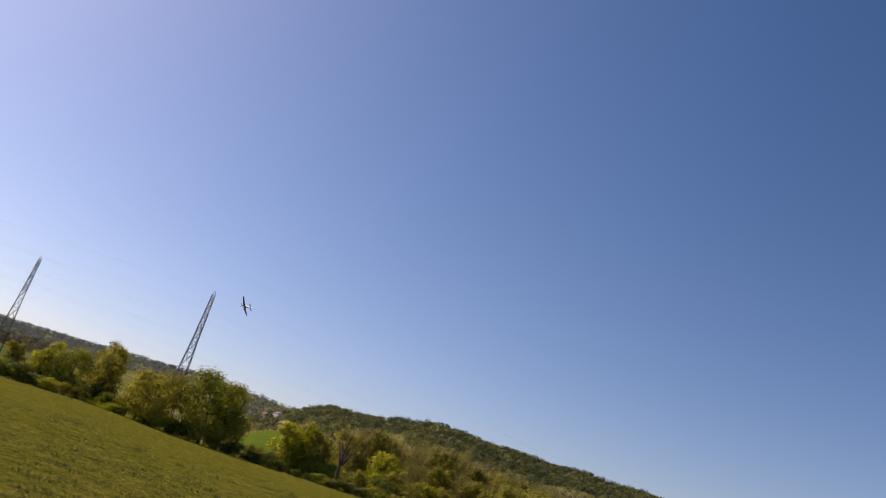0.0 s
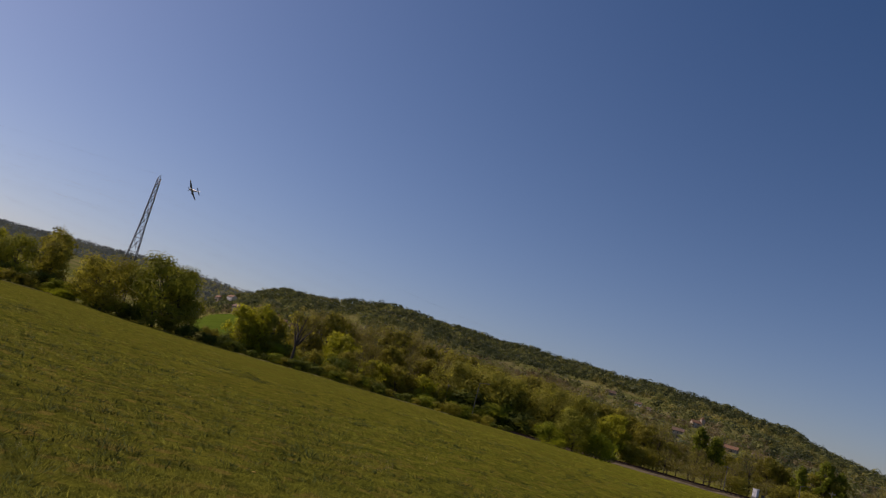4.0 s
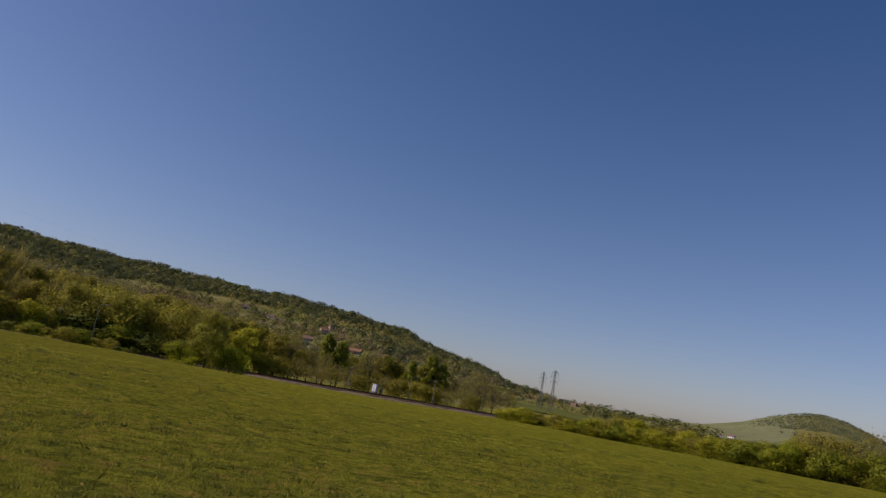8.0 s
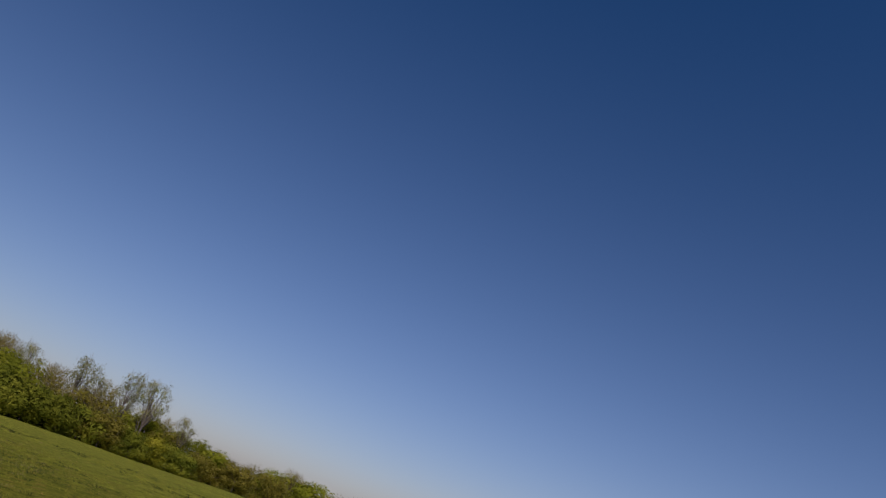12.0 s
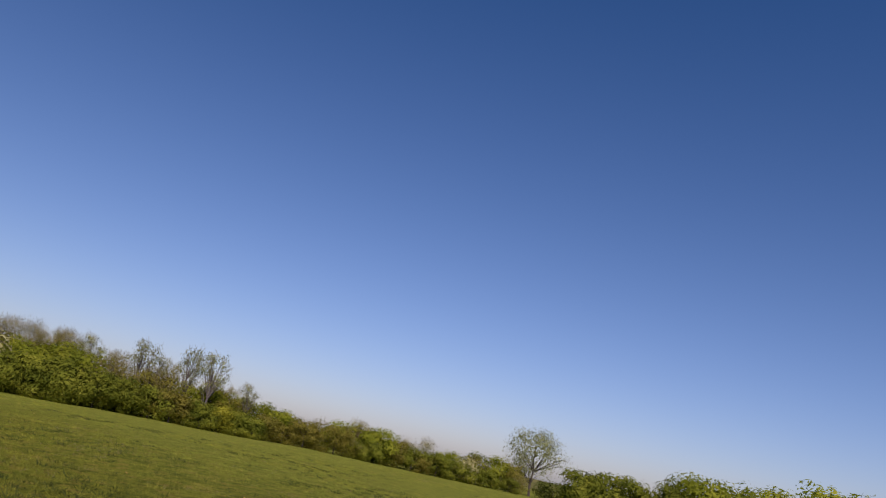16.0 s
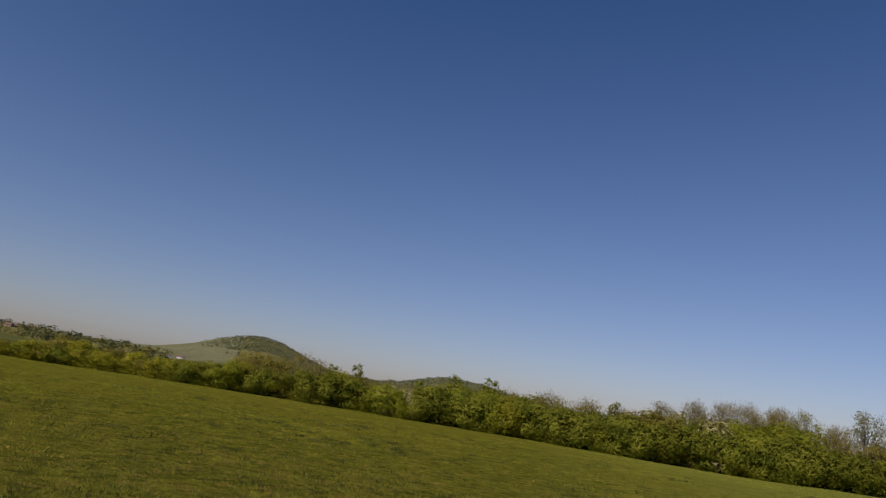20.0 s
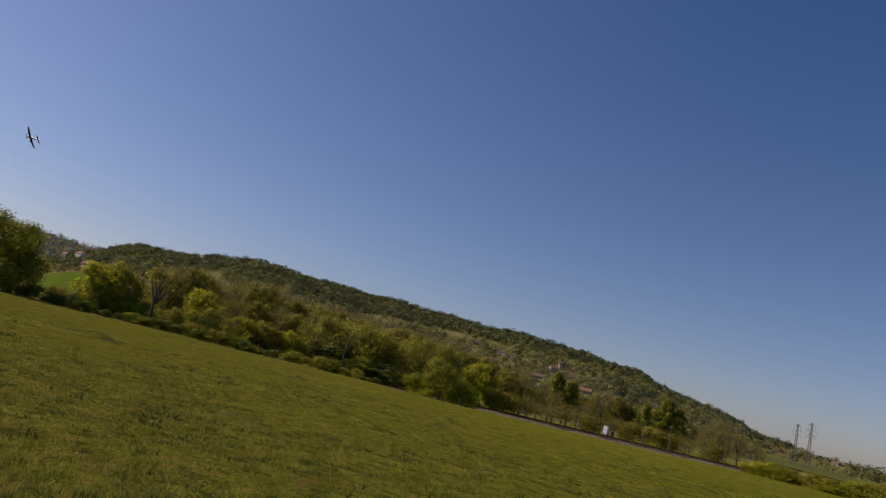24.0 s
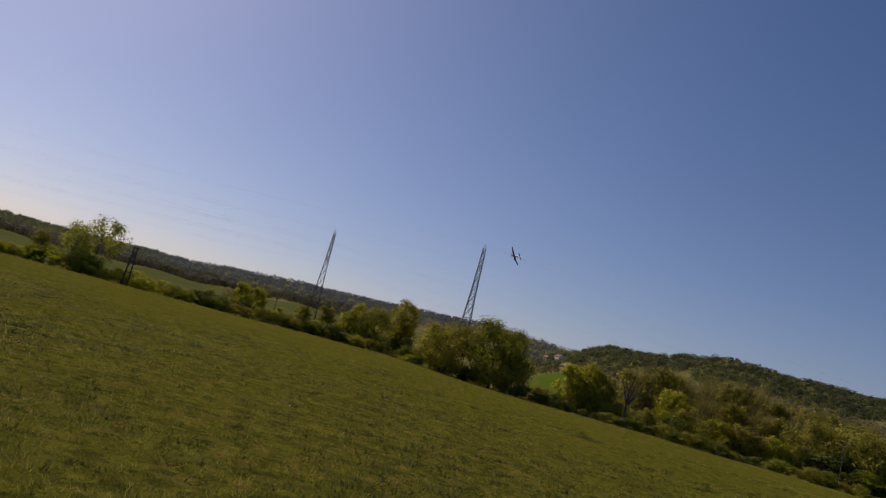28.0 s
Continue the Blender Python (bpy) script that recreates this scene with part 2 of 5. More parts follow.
MAT = {
    "ground": ground_material(),
    "grass": grass_material("grass_blades", (0.060, 0.088, 0.014), (0.200, 0.232, 0.024), (0.335, 0.350, 0.040), (0.400, 0.290, 0.070)),
    "dry": foliage("dry_grass", (0.17, 0.14, 0.035), (0.23, 0.19, 0.06), (0.33, 0.28, 0.12), 0.15, 0.5),
    "straw": foliage("straw", (0.15, 0.135, 0.045), (0.20, 0.180, 0.070), (0.26, 0.235, 0.105), 0.15, 0.5),
    "tuft_dark": foliage("tuft_leaves_dark", (0.034, 0.048, 0.010), (0.062, 0.082, 0.015), (0.110, 0.128, 0.024), 0.25, 0.4),
    "tuft_light": foliage("tuft_leaves_light", (0.18, 0.190, 0.014), (0.26, 0.260, 0.022), (0.36, 0.335, 0.040), 0.25, 0.4),
    "leaf_green": foliage("leaves_green", (0.117, 0.145, 0.011), (0.220, 0.248, 0.017), (0.338, 0.348, 0.032), 0.50),
    "leaf_yellow": foliage("leaves_yellow_green", (0.178, 0.182, 0.013), (0.300, 0.297, 0.021), (0.432, 0.406, 0.044), 0.50),
    "leaf_olive": foliage("leaves_olive", (0.134, 0.124, 0.017), (0.225, 0.205, 0.029), (0.330, 0.293, 0.052), 0.50),
    "leaf_willow": foliage("leaves_willow", (0.165, 0.157, 0.026), (0.274, 0.257, 0.043), (0.388, 0.360, 0.074), 0.50),
    "leaf_dark": foliage("leaves_dark", (0.050, 0.066, 0.012), (0.098, 0.118, 0.018), (0.180, 0.195, 0.030), 0.35),
    "leaf_deep": foliage("leaves_deep_green", (0.074, 0.099, 0.009), (0.163, 0.186, 0.016), (0.271, 0.279, 0.029), 0.35),
    "leaf_tree": foliage("leaves_broad_tree", (0.128, 0.137, 0.018), (0.238, 0.240, 0.027), (0.367, 0.349, 0.049), 0.36),
    # green hillside leaves, dulled with some blue in place of haze
    "hill_green": foliage("hill_leaves_green_hazed", (0.062, 0.075, 0.027), (0.134, 0.140, 0.048), (0.258, 0.250, 0.081), 0.3, 0.07),
    "hill_olive": foliage("hill_leaves_olive", (0.092, 0.085, 0.030), (0.184, 0.168, 0.053), (0.322, 0.287, 0.085), 0.3, 0.07),
    "hill_brown": foliage("hill_twigs", (0.110, 0.084, 0.044), (0.176, 0.138, 0.073), (0.253, 0.204, 0.110), 0.3, 0.02),
    # blue-grey of distance haze painted into the far ridge's leaves
    "leaf_hazed": foliage("far_wood_leaves_hazed", (0.128, 0.148, 0.158), (0.150, 0.172, 0.180), (0.172, 0.194, 0.194), 0.2, 0.006),
    # brown wood; the bluish tinge in it is painted haze
    "wood_brown_hazed": foliage("ridge_wood_leaves_hazed", (0.090, 0.088, 0.055), (0.128, 0.122, 0.074), (0.170, 0.158, 0.092), 0.25, 0.01),
    # dark hillside leaves, with a haze blue added to the colour
    "hill_dark": foliage("hill_leaves_dark_hazed", (0.038, 0.048, 0.024), (0.072, 0.085, 0.039), (0.131, 0.141, 0.058), 0.3, 0.05),
    "hill_yellow": foliage("hill_leaves_yellow", (0.144, 0.139, 0.018), (0.230, 0.216, 0.029), (0.326, 0.298, 0.048), 0.3, 0.015),
    "leaf_pale": foliage("leaves_pale", (0.15, 0.165, 0.055), (0.23, 0.245, 0.088), (0.33, 0.34, 0.135), 0.45),
    "leaf_fresh": foliage("leaves_fresh", (0.17, 0.185, 0.030), (0.26, 0.275, 0.05), (0.36, 0.365, 0.08), 0.5),
    "blossom": foliage("blossom", (0.20, 0.19, 0.050), (0.33, 0.31, 0.110), (0.46, 0.43, 0.200), 0.3),
    "twig": foliage("twigs_brown", (0.150, 0.128, 0.045), (0.238, 0.202, 0.074), (0.319, 0.273, 0.113), 0.35),
    "twig_pale": foliage("twigs_pale", (0.16, 0.145, 0.075), (0.235, 0.210, 0.115), (0.32, 0.285, 0.165), 0.3),
    "bark": plain("bark", (0.060, 0.048, 0.036), (0.125, 0.100, 0.075), 0.9, 4.0, 0.0, 0.8),
    "bark_pale": plain("bark_pale", (0.12, 0.105, 0.080), (0.21, 0.18, 0.145), 0.9, 4.0, 0.0, 0.6),
    "crop": plain("young_crop", (0.075, 0.115, 0.012), (0.110, 0.155, 0.018), 0.95, 0.05, 0.0, 0.2),
    # pasture green with the paleness of haze mixed into its tones
    "pasture_hazed": plain("far_pasture_hazed", (0.150, 0.165, 0.075), (0.205, 0.215, 0.100), 0.95, 0.008, 0.0, 0.2),
    "pasture": plain("pasture", (0.088, 0.108, 0.026), (0.128, 0.142, 0.040), 0.95, 0.03, 0.0, 0.2),
    # far hill greens, lightened and greyed in the colour to imitate haze
    "hill_hazed": foliage("far_hill_leaves_hazed", (0.104, 0.125, 0.060), (0.153, 0.172, 0.081), (0.215, 0.231, 0.104), 0.2, 0.006),
    "steel": plain("galvanised_steel", (0.085, 0.085, 0.085), (0.15, 0.15, 0.148), 0.55, 1.2, 0.3, 0.1),
    "wire": plain("aluminium_wire", (0.50, 0.50, 0.52), (0.62, 0.62, 0.64), 0.8, 2.0, 0.0, 0.0),
    "glass_insulator": plain("insulator", (0.10, 0.13, 0.12), (0.20, 0.24, 0.22), 0.25, 4.0, 0.0, 0.0),
    "timber": plain("weathered_timber", (0.055, 0.042, 0.032), (0.120, 0.095, 0.070), 0.9, 5.0, 0.0, 0.5),
    "earth": plain("crumbly_earth", (0.045, 0.032, 0.018), (0.105, 0.076, 0.042), 0.95, 9.0, 0.0, 0.9),
    "sandy_path": plain("sandy_path", (0.11, 0.090, 0.050), (0.22, 0.180, 0.105), 0.95, 1.2, 0.0, 0.5),
    "concrete": plain("concrete", (0.14, 0.133, 0.12), (0.22, 0.21, 0.19), 0.9, 2.5, 0.0, 0.3),
    "ballast": plain("ballast", (0.050, 0.036, 0.022), (0.120, 0.090, 0.056), 0.95, 1.6, 0.0, 0.9),
    "rail": plain("rusty_rail", (0.055, 0.030, 0.018), (0.13, 0.075, 0.045), 0.6, 4.0, 0.5, 0.2),
    "white_paint": plain("white_paint", (0.66, 0.66, 0.63), (0.82, 0.82, 0.79), 0.6, 1.5, 0.0, 0.05),
    "cream_wall": plain("cream_render", (0.36, 0.29, 0.20), (0.50, 0.41, 0.30), 0.9, 0.4, 0.0, 0.1),
    "white_wall": plain("white_render", (0.70, 0.67, 0.61), (0.86, 0.83, 0.77), 0.9, 0.4, 0.0, 0.1),
    "stone_wall": plain("stone_wall", (0.24, 0.20, 0.15), (0.42, 0.35, 0.27), 0.95, 0.5, 0.0, 0.3),
    "roof_red": plain("clay_tiles", (0.20, 0.105, 0.052), (0.32, 0.180, 0.095), 0.85, 0.8, 0.0, 0.3),
    "roof_brown": plain("brown_tiles", (0.15, 0.095, 0.058), (0.25, 0.165, 0.105), 0.85, 0.8, 0.0, 0.3),
    "pane": plain("window_glass", (0.02, 0.024, 0.03), (0.035, 0.04, 0.05), 0.12, 1.0, 0.0, 0.0),
    "olive_paint": plain("olive_paint", (0.030, 0.036, 0.024), (0.048, 0.055, 0.036), 0.45, 6.0, 0.0, 0.05),
    "grey_paint": plain("grey_paint", (0.25, 0.27, 0.28), (0.36, 0.38, 0.39), 0.4, 6.0, 0.0, 0.05),
    "yellow_paint": plain("yellow_paint", (0.42, 0.26, 0.03), (0.55, 0.36, 0.05), 0.5, 6.0, 0.0, 0.05),
    "canopy": plain("canopy_plastic", (0.05, 0.06, 0.07), (0.09, 0.10, 0.11), 0.12, 6.0, 0.0, 0.0),
    "red_paint": plain("red_paint", (0.40, 0.03, 0.02), (0.52, 0.05, 0.03), 0.5, 6.0, 0.0, 0.05),
}


# ---- mesh helpers ----
def part(name, bm, material, parent, label=""):
    """Links a bmesh as one mesh object under a thing."""
    me = bpy.data.meshes.new(name)
    bm.to_mesh(me)
    bm.free()
    me.materials.append(MAT[material])
    ob = new(name, me)
    ob.parent = parent
    return tagged(ob, label)


def cells(name, p, material, normals=None):
    """A mesh of many loose polygons: p has the shape (count, corners, 3); normals, one a polygon, round off their shading into clumps."""
    count, k = p.shape[:2]
    me = bpy.data.meshes.new(name)
    me.vertices.add(count * k)
    me.vertices.foreach_set("co", p.astype(np.float32).ravel())
    me.loops.add(count * k)
    me.loops.foreach_set("vertex_index", np.arange(count * k, dtype=np.int32))
    me.polygons.add(count)
    me.polygons.foreach_set("loop_start", np.arange(0, count * k, k, dtype=np.int32))
    me.update(calc_edges=True)
    if normals is not None:
        me.polygons.foreach_set("use_smooth", np.ones(count, dtype=bool))
        nrm = normals / (np.linalg.norm(normals, axis=1)[:, None] + 1e-9)
        me.normals_split_custom_set_from_vertices(np.repeat(nrm, k, 0))
    me.materials.append(MAT[material])
    return me


def tube(bm, a, b, r0, r1, n=6):
    """A tapered round bar from a to b."""
    a, b = Vector(a), Vector(b)
    q = (b - a).to_track_quat("Z", "Y")
    rings = []
    for p, r in ((a, r0), (b, r1)):
        rings.append([bm.verts.new(p + q @ Vector((r * math.cos(2 * math.pi * i / n), r * math.sin(2 * math.pi * i / n), 0))) for i in range(n)])
    for i in range(n):
        bm.faces.new((rings[0][i], rings[0][(i + 1) % n], rings[1][(i + 1) % n], rings[1][i]))
    bm.faces.new(rings[0][::-1])
    bm.faces.new(rings[1])


def block(bm, lo, hi, bevel=0.0):
    """A box between two corners, with its edges eased."""
    g = bmesh.ops.create_cube(bm, size=1.0)["verts"]
    lo, hi = Vector(lo), Vector(hi)
    for v in g:
        v.co = Vector([(lo[i] + hi[i]) / 2 + v.co[i] * (hi[i] - lo[i]) for i in range(3)])
    if bevel:
        edges = list({e for v in g for e in v.link_edges})
        bmesh.ops.bevel(bm, geom=edges, offset=bevel, segments=1, affect="EDGES")


def polar(azimuth, r, z=0.0):
    return Vector((r * math.sin(radians(azimuth)), r * math.cos(radians(azimuth)), z))


# ---- the lie of the land ----
EDGE_AZ = (-180, -97, -89, -80, -72, -67, -65, -61, -56, -52, -48, -44, -40, -36, -31, -27, -21, -16, -12, -4, 0, 5, 13, 21, 25, 30, 40, 45, 50, 55, 60, 65, 70, 76, 92, 110, 140, 180)
EDGE_R = (190, 190, 190, 190, 184, 174, 170, 162, 156, 152, 149, 148, 147, 145, 144, 143, 142, 141, 140, 134, 130, 124, 115, 110, 108, 105, 102, 100, 98, 97, 95, 98, 102, 107, 129, 120, 150, 190)
EDGE_EL = (-0.3, -0.2, -0.16, -0.2, -0.14, -0.16, -0.25, -0.53, -0.7, -0.78, -0.82, -0.9, -0.98, -1.02, -1.08, -1.24, -1.36, -1.34, -1.3, -1.22, -1.22, -1.32, -1.34, -1.38, -1.42, -1.48, -1.56, -1.63, -1.7, -1.68, -1.55, -1.45, -1.4, -1.22, -1.2, -1.2, -1.1, -0.3)
NEAR_AZ = (-58, -55.5, -53.2, -52.2, -50.8, -49, -46.4, -44.1, -42.3, -39.6, -36.8, -33, -28, -23.7, -19, -15.5, -13.4, -11.6, -11, -9, -6.8, -4.5, -4.1, -2.4, 0, 2.3, 5.7, 9, 14, 20)
NEAR_EL = (0, 2.6, 3.7, 4.25, 4.75, 4.93, 5.05, 5.72, 5.88, 5.8, 5.65, 5.45, 5.33, 5.15, 4.95, 4.67, 4.4, 4.1, 3.65, 3.1, 2.6, 2.15, 1.8, 1.37, 1.05, 0.8, 0.6, 0.5, 0.2, 0)
FAR_AZ = (-180, -125, -98, -89, -83.6, -80.7, -77.3, -73.9, -70.5, -67, -63.5, -60.9, -57.4, -53.4, -45, -35, -10, 4, 9, 11, 12.5, 13.6, 15.2, 17.2, 18.8, 20.2, 21.5, 22.7, 23.6, 25, 27.5, 29.4, 31.4, 32.6, 34.3, 35.9, 38, 42, 50, 70, 120, 180)
FAR_EL = (1.5, 2, 2.4, 2.6, 2.8, 3.08, 3.35, 3.55, 3.63, 3.82, 4, 4.1, 4, 3.85, 3.4, 2, 0.8, 0.9, 0.95, 1.12, 1.4, 1.68, 2.3, 2.77, 2.95, 2.72, 2.18, 1.7, 1.38, 1.2, 1, 1.25, 1.77, 2.05, 2.13, 2, 1.55, 0.9, 0.5, 0.2, 0.2, 1.5)
NEAR_R, FAR_R = 1300.0, 3000.0


def lattice(x, y, seed):
    """Smooth random field between 0 and 1 over the plane."""
    xi, yi = np.floor(x), np.floor(y)
    u, v = smooth(x - xi), smooth(y - yi)

    def hashed(i, j):
        k = np.sin(i * 127.1 + j * 311.7 + seed * 74.7) * 43758.5453
        return k - np.floor(k)

    return (hashed(xi, yi) * (1 - u) + hashed(xi + 1, yi) * u) * (1 - v) + (hashed(xi, yi + 1) * (1 - u) + hashed(xi + 1, yi + 1) * u) * v


def smooth(t):
    t = np.clip(t, 0.0, 1.0)
    return t * t * (3 - 2 * t)


def height(a, r):
    """The ground's height at azimuth a and distance r; both may be arrays."""
    a, r = np.asarray(a, float), np.asarray(r, float)
    er, ee = np.interp(a, EDGE_AZ, EDGE_R), np.interp(a, EDGE_AZ, EDGE_EL)
    ze = 1.75 + er * np.tan(np.radians(ee))
    z = ze * np.minimum(r / er, 1.0) ** 1.4
    near = NEAR_R * np.tan(np.radians(np.interp(a, NEAR_AZ, NEAR_EL)))
    rise = np.clip((r - 330.0) / (NEAR_R - 330.0), 0, 1)
    z = z + near * np.where(r < NEAR_R, rise ** 1.35, 1 - 0.8 * smooth((r - NEAR_R) / 1400.0))
    far = FAR_R * np.tan(np.radians(np.interp(a, FAR_AZ, FAR_EL)))
    rise = np.clip((r - 500.0) / (FAR_R - 500.0), 0, 1)
    steep = np.interp(a, (-60, -50), (1.2, 2.2))
    zf = far * np.where(r < FAR_R, rise ** steep, 1 - 0.3 * smooth((r - FAR_R) / 1500.0))
    wob = np.sin(a * 0.9 + r * 0.011) * np.sin(a * 0.37 - r * 0.007) * np.clip((r - 350) / 900, 0, 1) * 5.0
    dip = np.interp(a, (-43, -38, -6, -1), (0, 1, 1, 0)) * np.maximum(ze + 1.75, 0) * smooth((r - er - 1.0) / 9.0)
    return np.where(r > er, np.maximum(z, ze + zf), z) - dip + wob * 0.6


def ground_at(azimuth, r):
    return float(height(azimuth, r))


def build_ground():
    azs = np.concatenate([np.arange(-180, -110, 4.0), np.arange(-110, 145, 0.75), np.arange(145, 180, 4.0)])
    rs = np.concatenate([[0.4, 1.2, 2.5, 4.5], np.arange(7, 60, 4.0), np.arange(60, 240, 6.0), np.geomspace(240, 4800, 60)])
    A, R = np.meshgrid(azs, rs)
    Z = height(A, R)
    rough = np.array([noise.noise(Vector((r * math.sin(radians(a)) * 0.12, r * math.cos(radians(a)) * 0.12, 0.0))) for a, r in zip(A.ravel(), R.ravel())]).reshape(A.shape)
    Z = Z + rough * np.clip((R - 4) / 40, 0, 1) * np.where(R < 300, 0.10, 0.3)
    na, nr = len(azs), len(rs)
    verts = np.stack([R * np.sin(np.radians(A)), R * np.cos(np.radians(A)), Z], -1).reshape(-1, 3).tolist()
    faces = [(i * na + j, i * na + (j + 1) % na, (i + 1) * na + (j + 1) % na, (i + 1) * na + j) for i in range(nr - 1) for j in range(na)]
    faces.append(tuple(range(na))[::-1])
    me = bpy.data.meshes.new("ground")
    me.from_pydata(verts, [], [f[::-1] for f in faces])
    me.materials.append(MAT["ground"])
    for p in me.polygons:
        p.use_smooth = True
    return tagged(new("ground", me), "gently sloping green and ochre meadow rising to hills", "ground", kind="structure")


build_ground()


# ---- trees and shrubs ----
def unit(rng, n):
    v = rng.normal(size=(n, 3))
    return v / np.linalg.norm(v, axis=1)[:, None]


def leaf_quads(rng, centres, size, out=None, bias=2.8):
    """One leaf spray for each centre: a bent-free quad that faces roughly outwards."""
    n = len(centres)
    nrm = unit(rng, n)
    if out is not None:
        nrm = nrm + bias * out
        nrm /= np.linalg.norm(nrm, axis=1)[:, None]
    u = np.cross(nrm, unit(rng, n))
    u /= np.linalg.norm(u, axis=1)[:, None] + 1e-9
    v = np.cross(nrm, u)
    s = size * rng.uniform(0.6, 1.4, n)[:, None]
    w = s * rng.uniform(0.45, 0.8, n)[:, None]
    return np.stack([centres - u * s, centres - v * w, centres + u * s, centres + v * w], 1)


def twig_tris(rng, base, direction, length, width):
    n = len(base)
    d = direction + 0.55 * unit(rng, n)
    d /= np.linalg.norm(d, axis=1)[:, None]
    side = np.cross(d, unit(rng, n))
    side /= np.linalg.norm(side, axis=1)[:, None] + 1e-9
    ln = length * rng.uniform(0.5, 1.3, n)[:, None]
    return np.stack([base - side * width, base + side * width, base + d * ln], 1)


# species: height, crown's foot, crown's radius, clumps, sprays a clump, spray size, leaf, bark, twigs, droop, words
SPECIES = {
    "hedge_shrub": (4.5, 0.0, 2.6, 34, 120, 0.100, "leaf_green", "bark", 60, 0.0),
    "yellow_shrub": (4.5, 0.02, 2.5, 32, 112, 0.100, "leaf_yellow", "bark", 60, 0.0),
    "olive_shrub": (4.5, 0.02, 2.5, 30, 100, 0.098, "leaf_olive", "bark", 260, 0.0),
    "brown_shrub": (4.5, 0.05, 2.4, 22, 16, 0.11, "leaf_olive", "bark", 1300, 0.0),
    "blossom_shrub": (4.5, 0.05, 2.2, 28, 34, 0.13, "blossom", "bark", 250, 0.0),
    "deep_shrub": (4.5, 0.0, 2.7, 34, 118, 0.102, "leaf_deep", "bark", 50, 0.0),
    "dark_shrub": (4.5, 0.0, 2.8, 38, 50, 0.15, "leaf_dark", "bark", 40, 0.0),
    "round_tree": (11.0, 0.03, 5.4, 52, 150, 0.150, "leaf_tree", "bark", 120, 0.0),
    "pale_round_tree": (11.0, 0.03, 5.4, 52, 150, 0.150, "leaf_olive", "bark", 120, 0.0),
    "yellow_tree": (12.0, 0.12, 4.2, 50, 66, 0.21, "leaf_yellow", "bark", 250, 0.0),
    "olive_tree": (13.0, 0.10, 4.4, 52, 66, 0.22, "leaf_olive", "bark", 600, 0.0),
    "brown_tree": (13.0, 0.10, 4.4, 44, 18, 0.18, "leaf_olive", "bark", 3200, 0.0),
    "pale_bare_tree": (10.0, 0.22, 3.4, 34, 8, 0.12, "leaf_pale", "bark_pale", 4600, 0.0),
    "ash_tree": (10.0, 0.42, 2.4, 26, 29, 0.125, "leaf_pale", "bark_pale", 700, 0.0),
    "open_tree": (11.0, 0.16, 4.4, 44, 48, 0.17, "leaf_fresh", "bark_pale", 500, 0.0),
    "willow_tree": (11.0, 0.02, 5.6, 52, 240, 0.145, "leaf_willow", "bark", 150, 1.0),
    "poplar_tree": (13.0, 0.12, 2.7, 46, 80, 0.17, "leaf_deep", "bark", 200, 0.0),
    "field_tree": (10.5, 0.22, 5.2, 64, 62, 0.105, "leaf_pale", "bark", 1500, 0.0),
    "dead_tree": (10.0, 0.40, 3.0, 11, 3, 0.12, "leaf_olive", "bark", 160, 0.0),
    "sapling": (5.0, 0.34, 0.85, 14, 30, 0.085, "leaf_deep", "bark", 40, 0.0),
}
WORDS = {
    "hedge_shrub": ("dense green hawthorn shrub in the field hedge", "shrub"),
    "yellow_shrub": ("bright yellow-green spring shrub in the field hedge", "shrub"),
    "olive_shrub": ("olive green half-leafed shrub in the field hedge", "shrub"),
    "brown_shrub": ("brown leafless twiggy shrub in the field hedge", "shrub"),
    "blossom_shrub": ("shrub with creamy white blossom in the hedge", "shrub"),
    "deep_shrub": ("deep green dense hawthorn shrub in the field hedge", "shrub"),
    "dark_shrub": ("dark green dense evergreen shrub at the field edge", "shrub"),
    "round_tree": ("broad rounded green tree at the meadow edge", "tree"),
    "pale_round_tree": ("broad rounded olive green tree at the meadow edge", "tree"),
    "yellow_tree": ("yellow-green spring tree behind the meadow", "tree"),
    "olive_tree": ("olive green half-leafed tree behind the meadow", "tree"),
    "brown_tree": ("tall brown tree still bare of leaves", "tree"),
    "pale_bare_tree": ("pale grey bare tree behind the hedge", "tree"),
    "open_tree": ("open pale green tree with several thin stems", "tree"),
    "ash_tree": ("slender tree with pale stem and sparse leaves", "tree"),
    "willow_tree": ("yellow-green weeping willow beside the railway", "tree"),
    "poplar_tree": ("slim dark green poplar beside the railway", "tree"),
    "field_tree": ("round-crowned solitary tree with thin spring leaves", "tree"),
    "dead_tree": ("forked bare tree with a pale trunk", "tree"),
    "sapling": ("thin young sapling standing above the hedge", "tree"),
}
TEMPLATES = {}


